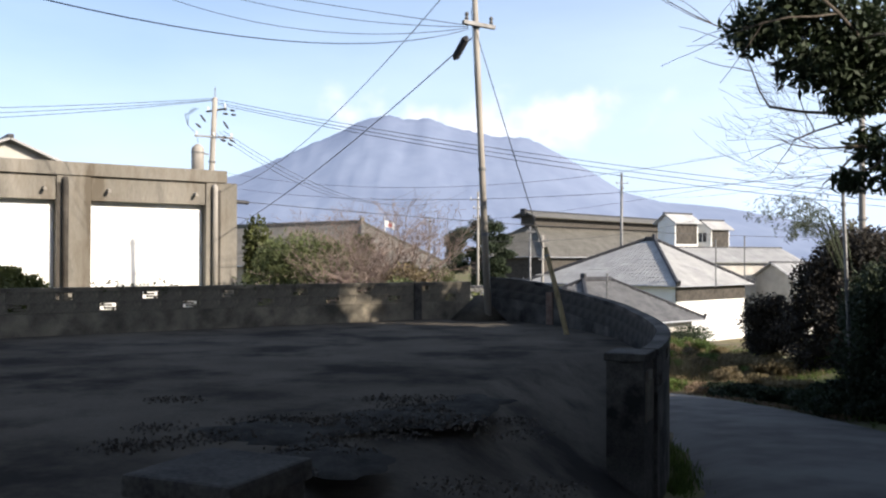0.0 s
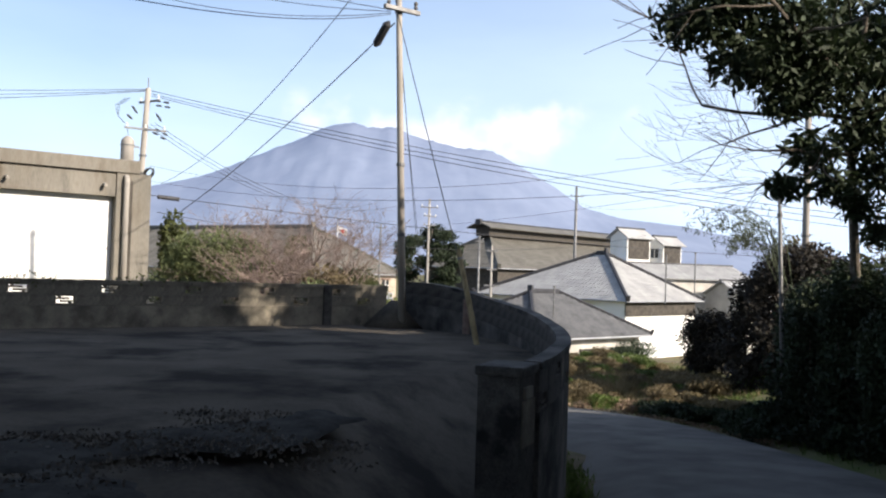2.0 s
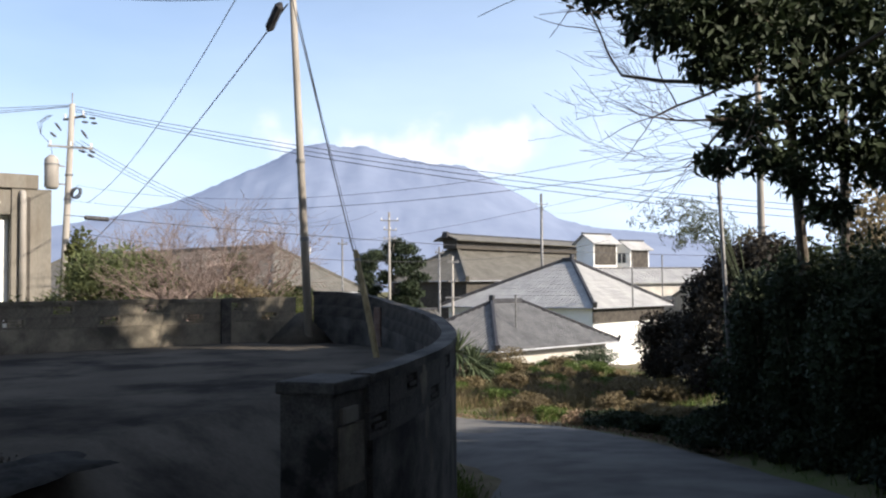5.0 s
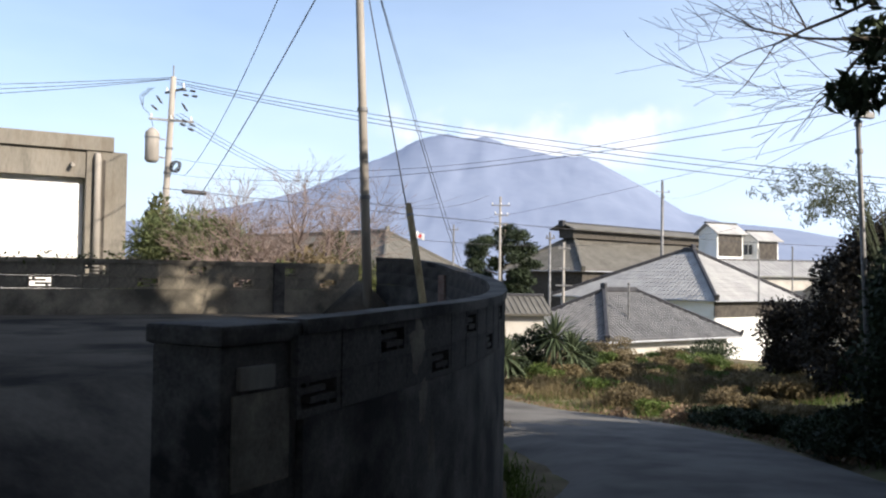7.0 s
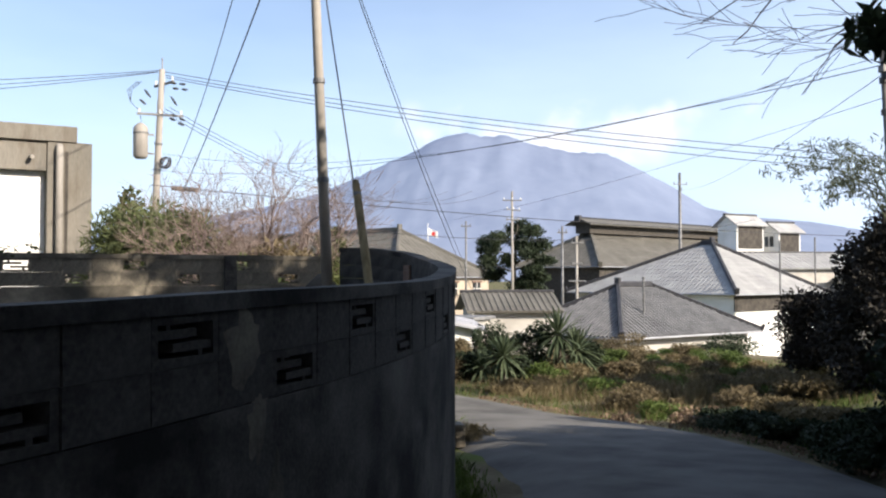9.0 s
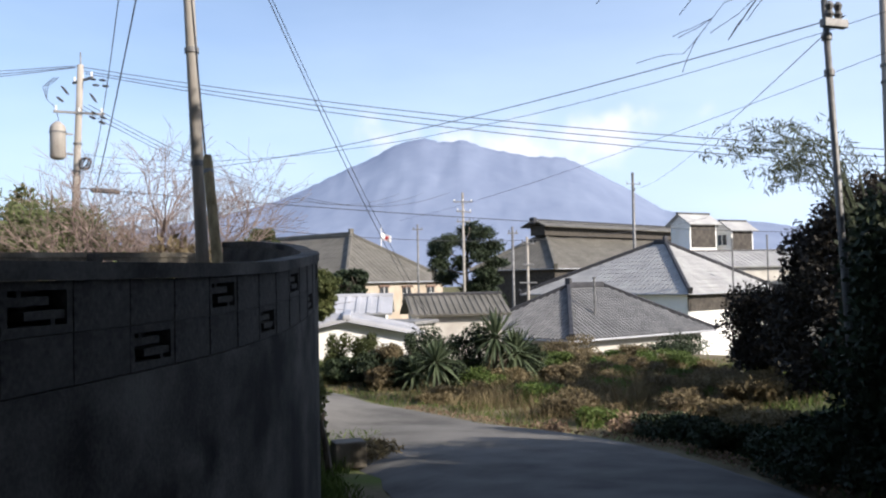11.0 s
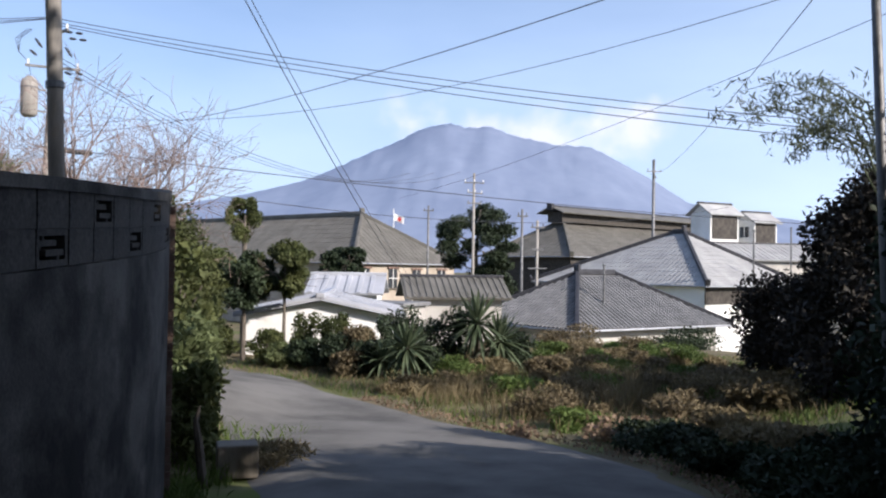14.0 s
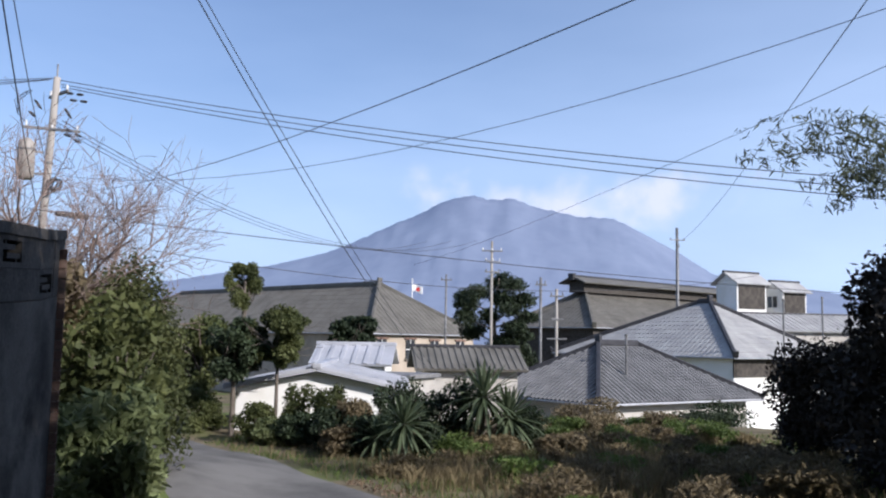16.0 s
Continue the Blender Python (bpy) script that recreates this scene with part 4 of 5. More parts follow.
def dome_bush(at, size, count, leaf, material, label, seed):
    """A clipped-looking dome: leaf clumps packed over a rounded shell, with stems inside. size: half widths and full height."""
    T = thing("bush", at, label, "bush")
    r = random.Random(seed)
    spots = []
    for k in range(110):
        e = (k + 0.5) / 110
        a = k * 2.39996 + r.uniform(-0.3, 0.3)
        w = math.sqrt(max(0.02, 1 - e ** 2.6)) * r.uniform(0.80, 0.92) * (0.86 + 0.14 * min(1, e * 4))
        q = r.uniform(0.16, 0.24)
        spots.append(((size[0] * w * math.cos(a), size[1] * w * math.sin(a), size[2] * e * 0.95), (size[0] * q, size[1] * q, size[2] * q * 0.5)))
    for k in range(16):
        spots.append(((r.uniform(-0.4, 0.4) * size[0], r.uniform(-0.4, 0.4) * size[1], size[2] * r.uniform(0.1, 0.75)), (size[0] * 0.35, size[1] * 0.35, size[2] * 0.16)))
    leaves("crown", T, spots, count, leaf, material, 2.0, seed)
    for k in range(8):
        bm = bmesh.new()
        a = k * 0.81 + seed
        tube(bm, [(0, 0, -0.2), (size[0] * 0.25 * math.cos(a), size[1] * 0.25 * math.sin(a), size[2] * 0.35), (size[0] * 0.55 * math.cos(a), size[1] * 0.55 * math.sin(a), size[2] * 0.7)], [0.07, 0.045, 0.012], 6)
        part("stem", bm, M_BARK, T)
    return T


def grow(bm, p, d, ln, r, depth, rnd, spread=0.6, droop=0.0, tips=None, kids=3, sides=5, bend=0.25):
    """One limb with its side limbs."""
    pts, rad = [Vector(p)], [r]
    n = 4
    for k in range(n):
        d = (d + Vector((rnd.uniform(-1, 1), rnd.uniform(-1, 1), rnd.uniform(-1, 1) - droop)) * bend).normalized()
        pts.append(pts[-1] + d * ln / n)
        rad.append(max(0.0035, r * (1 - 0.45 * (k + 1) / n)))
    tube(bm, pts, rad, max(3, sides))
    if depth == 0:
        if tips is not None:
            tips.append(pts[-1])
        return
    for k in range(kids):
        i = rnd.randint(1, n) if k else n
        nd = (d + Vector((rnd.uniform(-1, 1), rnd.uniform(-1, 1), rnd.uniform(-0.7, 1.0))) * spread * 1.3).normalized()
        grow(bm, pts[i], nd, ln * rnd.uniform(0.55, 0.8), rad[i] * 0.75, depth - 1, rnd, spread, droop, tips, kids, sides - 1, bend)


def tree(at, trunk, r, crown, count, size, material, label, seed=1, long=2.0, lean=(0, 0), clumps=18, name="tree", bark=None):
    """trunk: height of the bare stem; crown: half sizes of the crown above it."""
    T = thing(name, at, label, "tree")
    rnd = random.Random(seed)
    bm = bmesh.new()
    tips = []
    top = Vector((lean[0], lean[1], trunk))
    tube(bm, [(0, 0, -0.4), (lean[0] * 0.3, lean[1] * 0.3, trunk * 0.4), top, top + Vector((0, 0, crown[2]))], [r * 1.25, r, r * 0.8, r * 0.3], 10)
    for k in range(7):
        a = k * 2.4 + seed
        z = trunk + crown[2] * rnd.uniform(-0.1, 0.9)
        grow(bm, (lean[0], lean[1], z), Vector((math.cos(a), math.sin(a), 0.5)).normalized(), crown[0] * 0.7, r * 0.4, 1, rnd, tips=tips)
    part("trunk", bm, bark or M_BARK, T)
    spots = []
    for _ in range(clumps):
        a, e = rnd.uniform(0, 6.28), rnd.uniform(-0.8, 0.95)
        k = rnd.uniform(0.35, 0.85) * math.sqrt(max(0.1, 1 - e * e))
        spots.append(((lean[0] + crown[0] * k * math.cos(a), lean[1] + crown[1] * k * math.sin(a), trunk + crown[2] * (0.85 + 0.8 * e)), [q * rnd.uniform(0.22, 0.42) for q in crown]))
    leaves("crown", T, spots, count, size, material, long, seed, 0.3)
    return T


def pine_tree(at):
    """A tall pine: bare bent stem, separate flat pads of needles with sky between them."""
    T = thing("pine_tree", at, "tall pine with separate dark pads of needles", "tree")
    rnd = random.Random(66)
    bm = bmesh.new()
    tube(bm, [(0, 0, -0.4), (0.15, 0, 3.5), (-0.1, 0, 7.0), (0.25, 0, 10.8)], [0.26, 0.22, 0.16, 0.05], 10)
    part("trunk", bm, M_BARK, T)
    spots = []
    for x, z, w, h in ((-2.2, 8.9, 1.0, 0.75), (-2.4, 7.6, 0.8, 0.7), (-1.9, 6.6, 0.9, 0.55), (-1.2, 9.7, 0.9, 0.5), (0.2, 10.6, 0.9, 0.6), (1.3, 10.1, 0.9, 0.5), (2.1, 9.0, 0.9, 0.55), (2.5, 7.8, 0.8, 0.45),
                       (1.3, 8.3, 0.8, 0.5), (0.4, 9.2, 0.8, 0.55), (1.5, 6.9, 0.9, 0.45), (-0.5, 7.7, 0.7, 0.5), (2.2, 6.1, 0.7, 0.4), (0.6, 5.6, 1.1, 0.7), (1.7, 4.8, 1.2, 0.8), (0.2, 4.4, 1.0, 0.8)):
        y = rnd.uniform(-1.4, 1.4)
        bm = bmesh.new()
        tube(bm, [(0, 0, z - 0.9), (x * 0.5, y * 0.5, z - 0.5), (x, y, z - 0.1)], [0.08, 0.06, 0.02], 6)
        part("limb", bm, M_BARK, T)
        for _ in range(4):
            spots.append(((x + rnd.uniform(-0.5, 0.5) * w, y + rnd.uniform(-0.6, 0.6), z + rnd.uniform(-0.4, 0.4) * h), (w * 1.05, w * 1.0, h * 1.15)))
    leaves("crown", T, spots, 16000, 0.11, M_LEAF_DARK, 4.0, 66, 0.0, 0.6)
    return T


rg0 = random.Random(77)
DARK = "dark evergreen bush in the shade beside the lane"
dome_bush((12.55, 27.9, -1.9), (2.3, 2.2, 4.3), 46000, 0.06, M_LEAF_DEEP, "large dark domed bush with reddish leaves beyond the lane", 2)
bush((11.75, 33.4, -1.9), (1.25, 1.2, 1.15), 14000, 0.05, M_LEAF_DEEP, "dark reddish-green rounded bush beside the domed bush", 18, 3)
# the bush at (10.7, 7.4) is added to stop sun leaking onto the lane
for k, (x, y, w, h) in enumerate(((10.4, 18.6, 1.6, 1.7), (10.2, 15.8, 1.5, 1.5), (10.0, 13.0, 1.5, 1.6), (9.6, 10.2, 1.4, 1.4), (9.2, 7.4, 1.4, 1.5), (8.6, 4.4, 1.4, 1.5), (7.6, 1.0, 1.5, 1.6), (6.2, -2.6, 1.6, 1.7), (11.6, 21.4, 1.5, 1.5), (9.9, 17.6, 1.3, 1.6), (9.9, 19.2, 1.2, 1.7), (9.7, 14.4, 1.2, 1.5), (11.3, 17.2, 1.5, 1.9), (11.2, 14.4, 1.5, 1.8), (8.75, 16.0, 0.7, 1.25), (8.95, 17.7, 0.8, 1.5), (9.0, 14.3, 0.8, 1.3), (10.7, 7.4, 1.4, 2.1), (9.5, 20.5, 0.95, 1.55), (9.75, 18.8, 0.95, 1.7), (10.6, 22.4, 1.1, 1.5), (8.8, 19.1, 0.75, 1.6))):
    bush((x, y, ground_z(x, y) - 0.1), (w, w, h), 11000, 0.05, M_LEAF_DARK, DARK, 20, 10 + k)
for k, (x, y, w, h, m, lb) in enumerate(((15.2, 32.8, 2.0, 2.7, M_LEAF_BROWN, "reddish-brown shrub behind the hedge"), (14.9, 28.4, 1.8, 2.1, M_LEAF, "green shrub behind the hedge"), (17.2, 30.0, 2.1, 3.1, M_LEAF_BROWN, "tall reddish-brown shrub behind the hedge"),
                                      (16.0, 25.2, 2.0, 2.3, M_LEAF_BROWN, "reddish-brown shrub behind the hedge"), (18.2, 27.0, 2.0, 2.8, M_LEAF, "tall green shrub behind the hedge"))):
    bush((x, y, ground_z(x, y) - 0.1), (w, w, h), 5000, 0.11, m, lb, 18, 30 + k)
# shrubs added to throw shade on the verge
for k, (x, y, h) in enumerate(((13.0, 17.6, 1.35), (13.2, 19.6, 1.3), (13.3, 21.8, 1.05))):
    bush((x, y, ground_z(x, y) - 0.1), (1.7, 1.6, h), 9000, 0.10, M_LEAF_DARK, "tall dark evergreen shrub added on the bank to block sun", 26, 230 + k)
# shrubs behind the yard wall
bush((-4.3, 27.4, -0.5), (1.7, 1.4, 1.45), 14000, 0.035, M_LEAF_PALE, "pale green feathery bush behind the yard wall", 26, 41, 6.0)
bush((-1.35, 26.6, -0.6), (1.1, 1.0, 1.25), 5000, 0.07, M_LEAF_BROWN, "brownish-green bush behind the yard wall", 16, 42, 2.5)
bush((-6.2, 31.0, -0.6), (0.8, 0.8, 1.8), 3500, 0.09, M_LEAF, "narrow green bush beside the garage", 14, 43)
bush((-2.9, 28.6, -0.6), (1.4, 1.2, 1.1), 3500, 0.08, M_LEAF_PALE, "pale green bush behind the yard wall", 14, 44, 3.0)
bush((-11.6, 24.6, -0.5), (1.3, 0.9, 0.95), 4500, 0.10, M_LEAF, "leafy green bush in front of the garage", 16, 45)
bush((0.6, 25.6, -1.2), (0.9, 0.9, 1.0), 2600, 0.07, M_LEAF, "green weeds behind the wall's bend", 12, 46)
bush((-0.8, 24.6, -0.6), (0.9, 0.7, 0.85), 2600, 0.07, M_LEAF_PALE, "pale weeds behind the yard wall", 12, 47)
# after the bend
bush((-0.35, 27.6, -2.0), (1.15, 1.4, 1.75), 26000, 0.038, M_LEAF, "tall green leafy shrub at the lane's bend", 26, 51)
bush((-2.5, 30.8, -2.0), (1.5, 1.5, 1.7), 18000, 0.042, M_LEAF, "tall green leafy shrub at the lane's bend", 20, 52)
bush((1.25, 24.2, -2.0), (0.65, 1.0, 0.85), 4500, 0.06, M_LEAF_PALE, "yellowish weeds at the foot of the wall", 16, 53, 3.0)
bush((1.95, 22.6, -1.95), (0.5, 0.7, 0.6), 2500, 0.05, M_LEAF, "weeds at the foot of the wall", 12, 54, 3.0)
tree((-0.5, 37.0, -2.75), 2.3, 0.05, (1.05, 1.05, 0.75), 13000, 0.055, M_LEAF, "small round-crowned garden tree beside the lane", 61)
tree((-1.6, 36.9, -2.6), 1.7, 0.07, (0.9, 0.9, 0.85), 10000, 0.055, M_LEAF_DARK, "small dark garden tree beside the lane", 62)
tree((-4.0, 45.0, -3.0), 4.2, 0.1, (0.72, 0.72, 0.95), 7000, 0.05, M_LEAF, "small trimmed conical tree", 63)
tree((-3.8, 40.5, -3.0), 1.2, 0.1, (1.6, 1.4, 1.4), 9000, 0.08, M_LEAF, "green garden tree behind the lane", 64)
tree((-2.9, 60.0, -5.4), 5.0, 0.16, (1.35, 1.3, 0.95), 3500, 0.16, M_LEAF_DARK, "round dark tree in front of the stone building", 65)
pine_tree((3.3, 86.0, -5.6))
for k, (x, y, w, h, m) in enumerate(((-0.7, 35.6, 0.6, 0.5, M_LEAF), (0.5, 34.9, 0.65, 0.42, M_LEAF_DARK), (1.5, 34.3, 0.7, 0.5, M_LEAF_DARK), (2.4, 33.6, 0.65, 0.5, M_LEAF_DARK), (0.3, 36.0, 0.5, 0.7, M_LEAF), (1.2, 35.6, 0.5, 0.8, M_LEAF), (-2.6, 37.2, 0.7, 0.6, M_LEAF), (4.15, 35.0, 0.9, 0.85, M_LEAF_DARK), (2.3, 35.0, 0.55, 0.8, M_LEAF_DARK), (11.6, 45.0, 1.9, 0.5, M_LEAF_DARK), (8.0, 47.0, 1.3, 0.5, M_LEAF_BROWN), (1.9, 33.5, 0.5, 0.35, M_LEAF_BROWN), (3.9, 33.4, 0.5, 0.4, M_LEAF_DARK), (-0.1, 35.0, 0.5, 0.35, M_LEAF_PALE), (2.0, 34.6, 0.6, 0.6, M_LEAF_BROWN), (5.8, 35.6, 0.7, 0.55, M_LEAF_DARK), (6.6, 33.6, 0.6, 0.35, M_LEAF_BROWN), (3.0, 36.2, 0.8, 0.9, M_LEAF_DARK))):
    bush((x, y, ground_z(x, y) - 0.1), (w, w, h), 4500, 0.045, m, "low dense garden bush beside the lane", 12, 70 + k)


# ---- bare trees ----
def bare_tree(at, h, seed, material, label, limbs=7, depth=3, spread=0.7, r=0.1):
    T = thing("bare_tree", at, label, "tree")
    rnd = random.Random(seed)
    bm = bmesh.new()
    tube(bm, [(0, 0, -0.3), (0.05, 0, h * 0.25)], [r * 1.4, r], 8)
    part("trunk", bm, M_BARK, T)
    for k in range(limbs):
        a = k * 2.4
        bm = bmesh.new()
        grow(bm, (0.04, 0, h * rnd.uniform(0.1, 0.25)), Vector((math.cos(a) * 0.8, math.sin(a) * 0.8, 0.9)).normalized(), h * 0.42, r * 0.55, depth, rnd, spread, 0, None, 4, 5, 0.2)
        part("limb", bm, material, T)
    return T


bare_tree((-1.9, 27.6, -0.6), 3.7, 5, M_TWIG, "leafless tree with a haze of pinkish-grey twigs", 9, 4)
bare_tree((-3.3, 29.4, -0.6), 3.3, 6, M_TWIG, "leafless tree with a haze of pinkish-grey twigs", 8, 4)
bare_tree((-2.7, 26.6, -0.6), 3.0, 7, M_TWIG, "leafless tree with a haze of pinkish-grey twigs", 7, 4)


# ---- the tree that overhangs the lane ----
OT = thing("tree", (8.6, 17.2, -1.4), "dark broad-leaved tree overhanging the lane", "tree")
rnd = random.Random(4)
bm = bmesh.new()
tube(bm, [(0.8, 1.45, -0.4), (0.7, 1.3, 2.6), (0.1, 0.4, 5.0), (0.1, 0, 7.4)], [0.11, 0.09, 0.075, 0.04], 10)
part("trunk", bm, M_BARK, OT)
bm = bmesh.new()
tube(bm, [(1.7, 2.0, -0.4), (1.5, 1.5, 3.4), (1.2, 0.8, 7.4)], [0.1, 0.08, 0.05], 10)
part("trunk", bm, M_BARK, OT)
for z, dx, dy, dz, ln in ((5.0, -1, -0.1, 0.05, 1.6), (5.6, -1, 0.2, 0.25, 2.6), (6.2, -1, -0.3, 0.35, 3.2), (6.9, -0.8, 0.4, 0.4, 3.0), (5.9, 0.9, 0.3, 0.3, 2.6), (5.6, 0.4, -0.9, 0.3, 2.2)):
    bm = bmesh.new()
    grow(bm, (0, 0, z), Vector((dx, dy, dz)).normalized(), ln, 0.045, 2, rnd, 0.6, 0.1, None, 3, 6, 0.18)
    part("limb", bm, M_BARK, OT)
spots = [((x - 8.2, y - 17.2, z + 1.4), s) for x, y, z, s in (
    (5.3, 17.0, 5.7, (0.8, 0.8, 0.5)), (6.0, 17.0, 6.3, (1.0, 1.0, 0.7)), (6.1, 16.8, 5.0, (0.7, 0.8, 0.45)), (6.8, 17.1, 5.6, (1.0, 1.0, 0.8)), (6.9, 17.0, 4.5, (0.6, 0.7, 0.45)),
    (7.6, 17.2, 5.0, (0.9, 1.0, 0.8)), (8.4, 18.2, 6.1, (1.1, 0.9, 0.8)), (7.3, 17.0, 3.6, (0.5, 0.6, 0.4)), (6.85, 16.9, 2.95, (0.35, 0.4, 0.25)), (7.7, 17.0, 3.0, (0.5, 0.5, 0.35)), (8.4, 17.2, 4.0, (0.7, 0.8, 0.6)),
    (8.9, 17.4, 5.2, (1.0, 1.0, 0.9)), (9.6, 17.2, 4.2, (0.8, 0.9, 0.7)), (9.9, 17.5, 6.0, (1.2, 1.2, 1.0)), (8.2, 17.1, 2.7, (0.4, 0.4, 0.3)), (8.9, 17.5, 3.3, (0.6, 0.6, 0.4)), (9.5, 17.3, 3.0, (0.6, 0.6, 0.45)), (8.7, 17.2, 2.3, (0.4, 0.4, 0.3)), (10.2, 17.6, 3.4, (0.8, 0.8, 0.6)))]
leaves("crown", OT, spots, 19000, 0.07, M_LEAF_DARK, 2.8, 9, 0.5, 0.5)
for k, (p, d) in enumerate((((6.2, 17.0, 4.2), (-1, -0.1, 0.14)), ((6.2, 17.2, 3.7), (-1, 0.1, 0.16)), ((6.3, 17.0, 3.6), (-1, 0.1, 0.02)))):
    T = thing("bare_branch", p, "leafless grey branch reaching over the lane", "branch")
    rnd = random.Random(20 + k)
    bm = bmesh.new()
    grow(bm, (1.8, 0.1, -0.3), Vector(d).normalized(), 1.45, 0.010, 3, rnd, 0.45, -0.05, None, 4, 5, 0.16)
    tagged(part("twig_mass", bm, M_TWIG_DARK, T), kind="stuff")

# ---- unseen tall trees added to block sun and sky over the lane ----
for k, (x, y, h, w, n) in enumerate(((13.8, 12.0, 3.1, 2.8, 9000), (12.4, 8.4, 5.8, 3.8, 11000), (11.6, 2.6, 6.2, 4.2, 11000), (10.5, -3.5, 6.4, 4.2, 10000), (7.2, -9.5, 6.2, 4.2, 9000), (0.8, -11.5, 5.0, 3.8, 9000), (-6.0, -12.0, 5.0, 3.6, 8000), (17.0, 3.8, 6.6, 4.2, 9000), (16.0, -1.5, 7.4, 4.2, 9000), (-15.5, 0.5, 5.6, 4.0, 8000), (-18.0, 7.0, 5.6, 4.0, 8000), (-7.0, -6.5, 8.5, 4.2, 9000), (-10.5, 7.4, 6.8, 4.0, 9000), (-7.8, 1.6, 7.4, 4.2, 9000))):
    tree((x, y, ground_z(x, y) - 0.1), h * 0.8, 0.28, (w, w, h * 0.9), int(n * 1.6), 0.26, M_LEAF_DARK, "unseen tall evergreen tree added to shade the lane", 80 + k, 2.0, clumps=30)

# row added behind the hedge to block low sun between the trunks
for k, y in enumerate((-7, -4, -1, 2, 5, 8, 11, 14)):
    x = interp([(-8, 8.5), (0, 11.0), (14, 13.2)], y)
    bush((x, y, ground_z(x, y) - 0.1), (1.9, 1.9, 2.7), 7000, 0.11, M_LEAF_DARK, "tall dark evergreen shrub added on the bank to block sun", 20, 130 + k)
# dark skirt of weeds and ivy along the foot of the hedge
SKIRT = [(5.4, 4), (7.2, 9.8), (8.0, 14), (7.95, 17.5), (7.7, 21), (6.9, 24.2), (6.4, 26)]
for k in range(64):
    y = 3.2 + (k // 2) * 0.72
    x = interp([(b, a) for a, b in SKIRT], y) + (0.55 if k % 2 else 1.25) + rg0.uniform(-0.15, 0.15) + max(0, y - 20) * 0.12
    w = rg0.uniform(0.5, 0.75)
    bush((x, y, ground_z(x, y) - 0.12), (w, w, w * (0.55 if y < 20 else 0.38)), 2600, 0.04, M_LEAF_DARK if y < 22 or k % 2 else M_GRASS_DRY, "low dark weeds at the foot of the hedge" if y < 22 or k % 2 else "low straw-coloured weeds at the lane's edge", 10, 400 + k, 2.2, "weed_clump")
for k in range(95):
    x, y = rg0.uniform(3.4, 11.5), rg0.uniform(27.0, 41)
    if x < interp([(24, 7.1), (27.6, 4.7), (31, 1.8), (35, -1.7)], y) + 0.9:
        continue
    w = rg0.uniform(0.3, 0.85)
    bush((x, y, ground_z(x, y) - 0.15), (w, w, w * 0.42), 1500, 0.032, (M_GRASS_DRY, M_LEAF_BROWN, M_GRASS_DRY, M_GRASS)[k % 4], ("low clump of dry straw-coloured weeds", "low clump of brown withered weeds", "low clump of dry straw-coloured weeds", "low clump of green weeds")[k % 4], 9, 150 + k, 3.5, "weed_clump")

# crowns above the view, added to cut skylight on the lane
for k, (x, y, lx, ly, h, w) in enumerate(((8.9, 3.4, -3.6, 0.6, 7.6, 3.4), (7.4, -5.0, -4.0, 1.4, 7.4, 4.0), (10.2, 9.0, -2.0, -0.6, 7.0, 2.8), (9.9, 6.2, -3.8, 0.4, 7.6, 3.2), (10.9, 11.4, -3.2, -0.4, 9.6, 3.4))):
    tree((x, y, ground_z(x, y) - 0.1), h, 0.24, (w, w, 3.2), 12000, 0.24, M_LEAF_DARK, "unseen evergreen tree added to lean over and shade the lane", 180 + k, 2.0, (lx, ly), 26)

# ---- bamboo ----
BB = thing("bamboo", (12.0, 27.0, -1.6), "pale arching bamboo with narrow drooping leaves", "bamboo")
rnd = random.Random(6)
tips = []
for k in range(11):
    bm = bmesh.new()
    e = Vector((-3.0 + 0.17 * k + rnd.uniform(-0.2, 0.2), rnd.uniform(-0.8, 0.4), 4.3 + rnd.uniform(-0.5, 0.7)))
    pts = [Vector((0.1 * (k % 4), 0.1 * (k % 3), 0)), Vector((e.x * 0.1, e.y * 0.2, e.z * 0.55)), Vector((e.x * 0.4, e.y * 0.5, e.z * 0.95)), Vector((e.x * 0.75, e.y * 0.8, e.z * 1.04)), e]
    tube(bm, pts, [0.025, 0.02, 0.014, 0.008, 0.003], 6)
    part("cane", bm, M_BAMBOO, BB)
    for j in range(34):
        u = rnd.uniform(0.5, 1.0)
        i = min(3, int(u * 4))
        tips.append((pts[i].lerp(pts[i + 1], u * 4 - i) + Vector((rnd.uniform(-0.3, 0.3), rnd.uniform(-0.3, 0.3), rnd.uniform(-0.3, 0.15))), (0.13, 0.13, 0.12)))
leaves("crown", BB, tips, 2800, 0.022, M_BAMBOO, 6.0, 12, 0.9, 0.6)


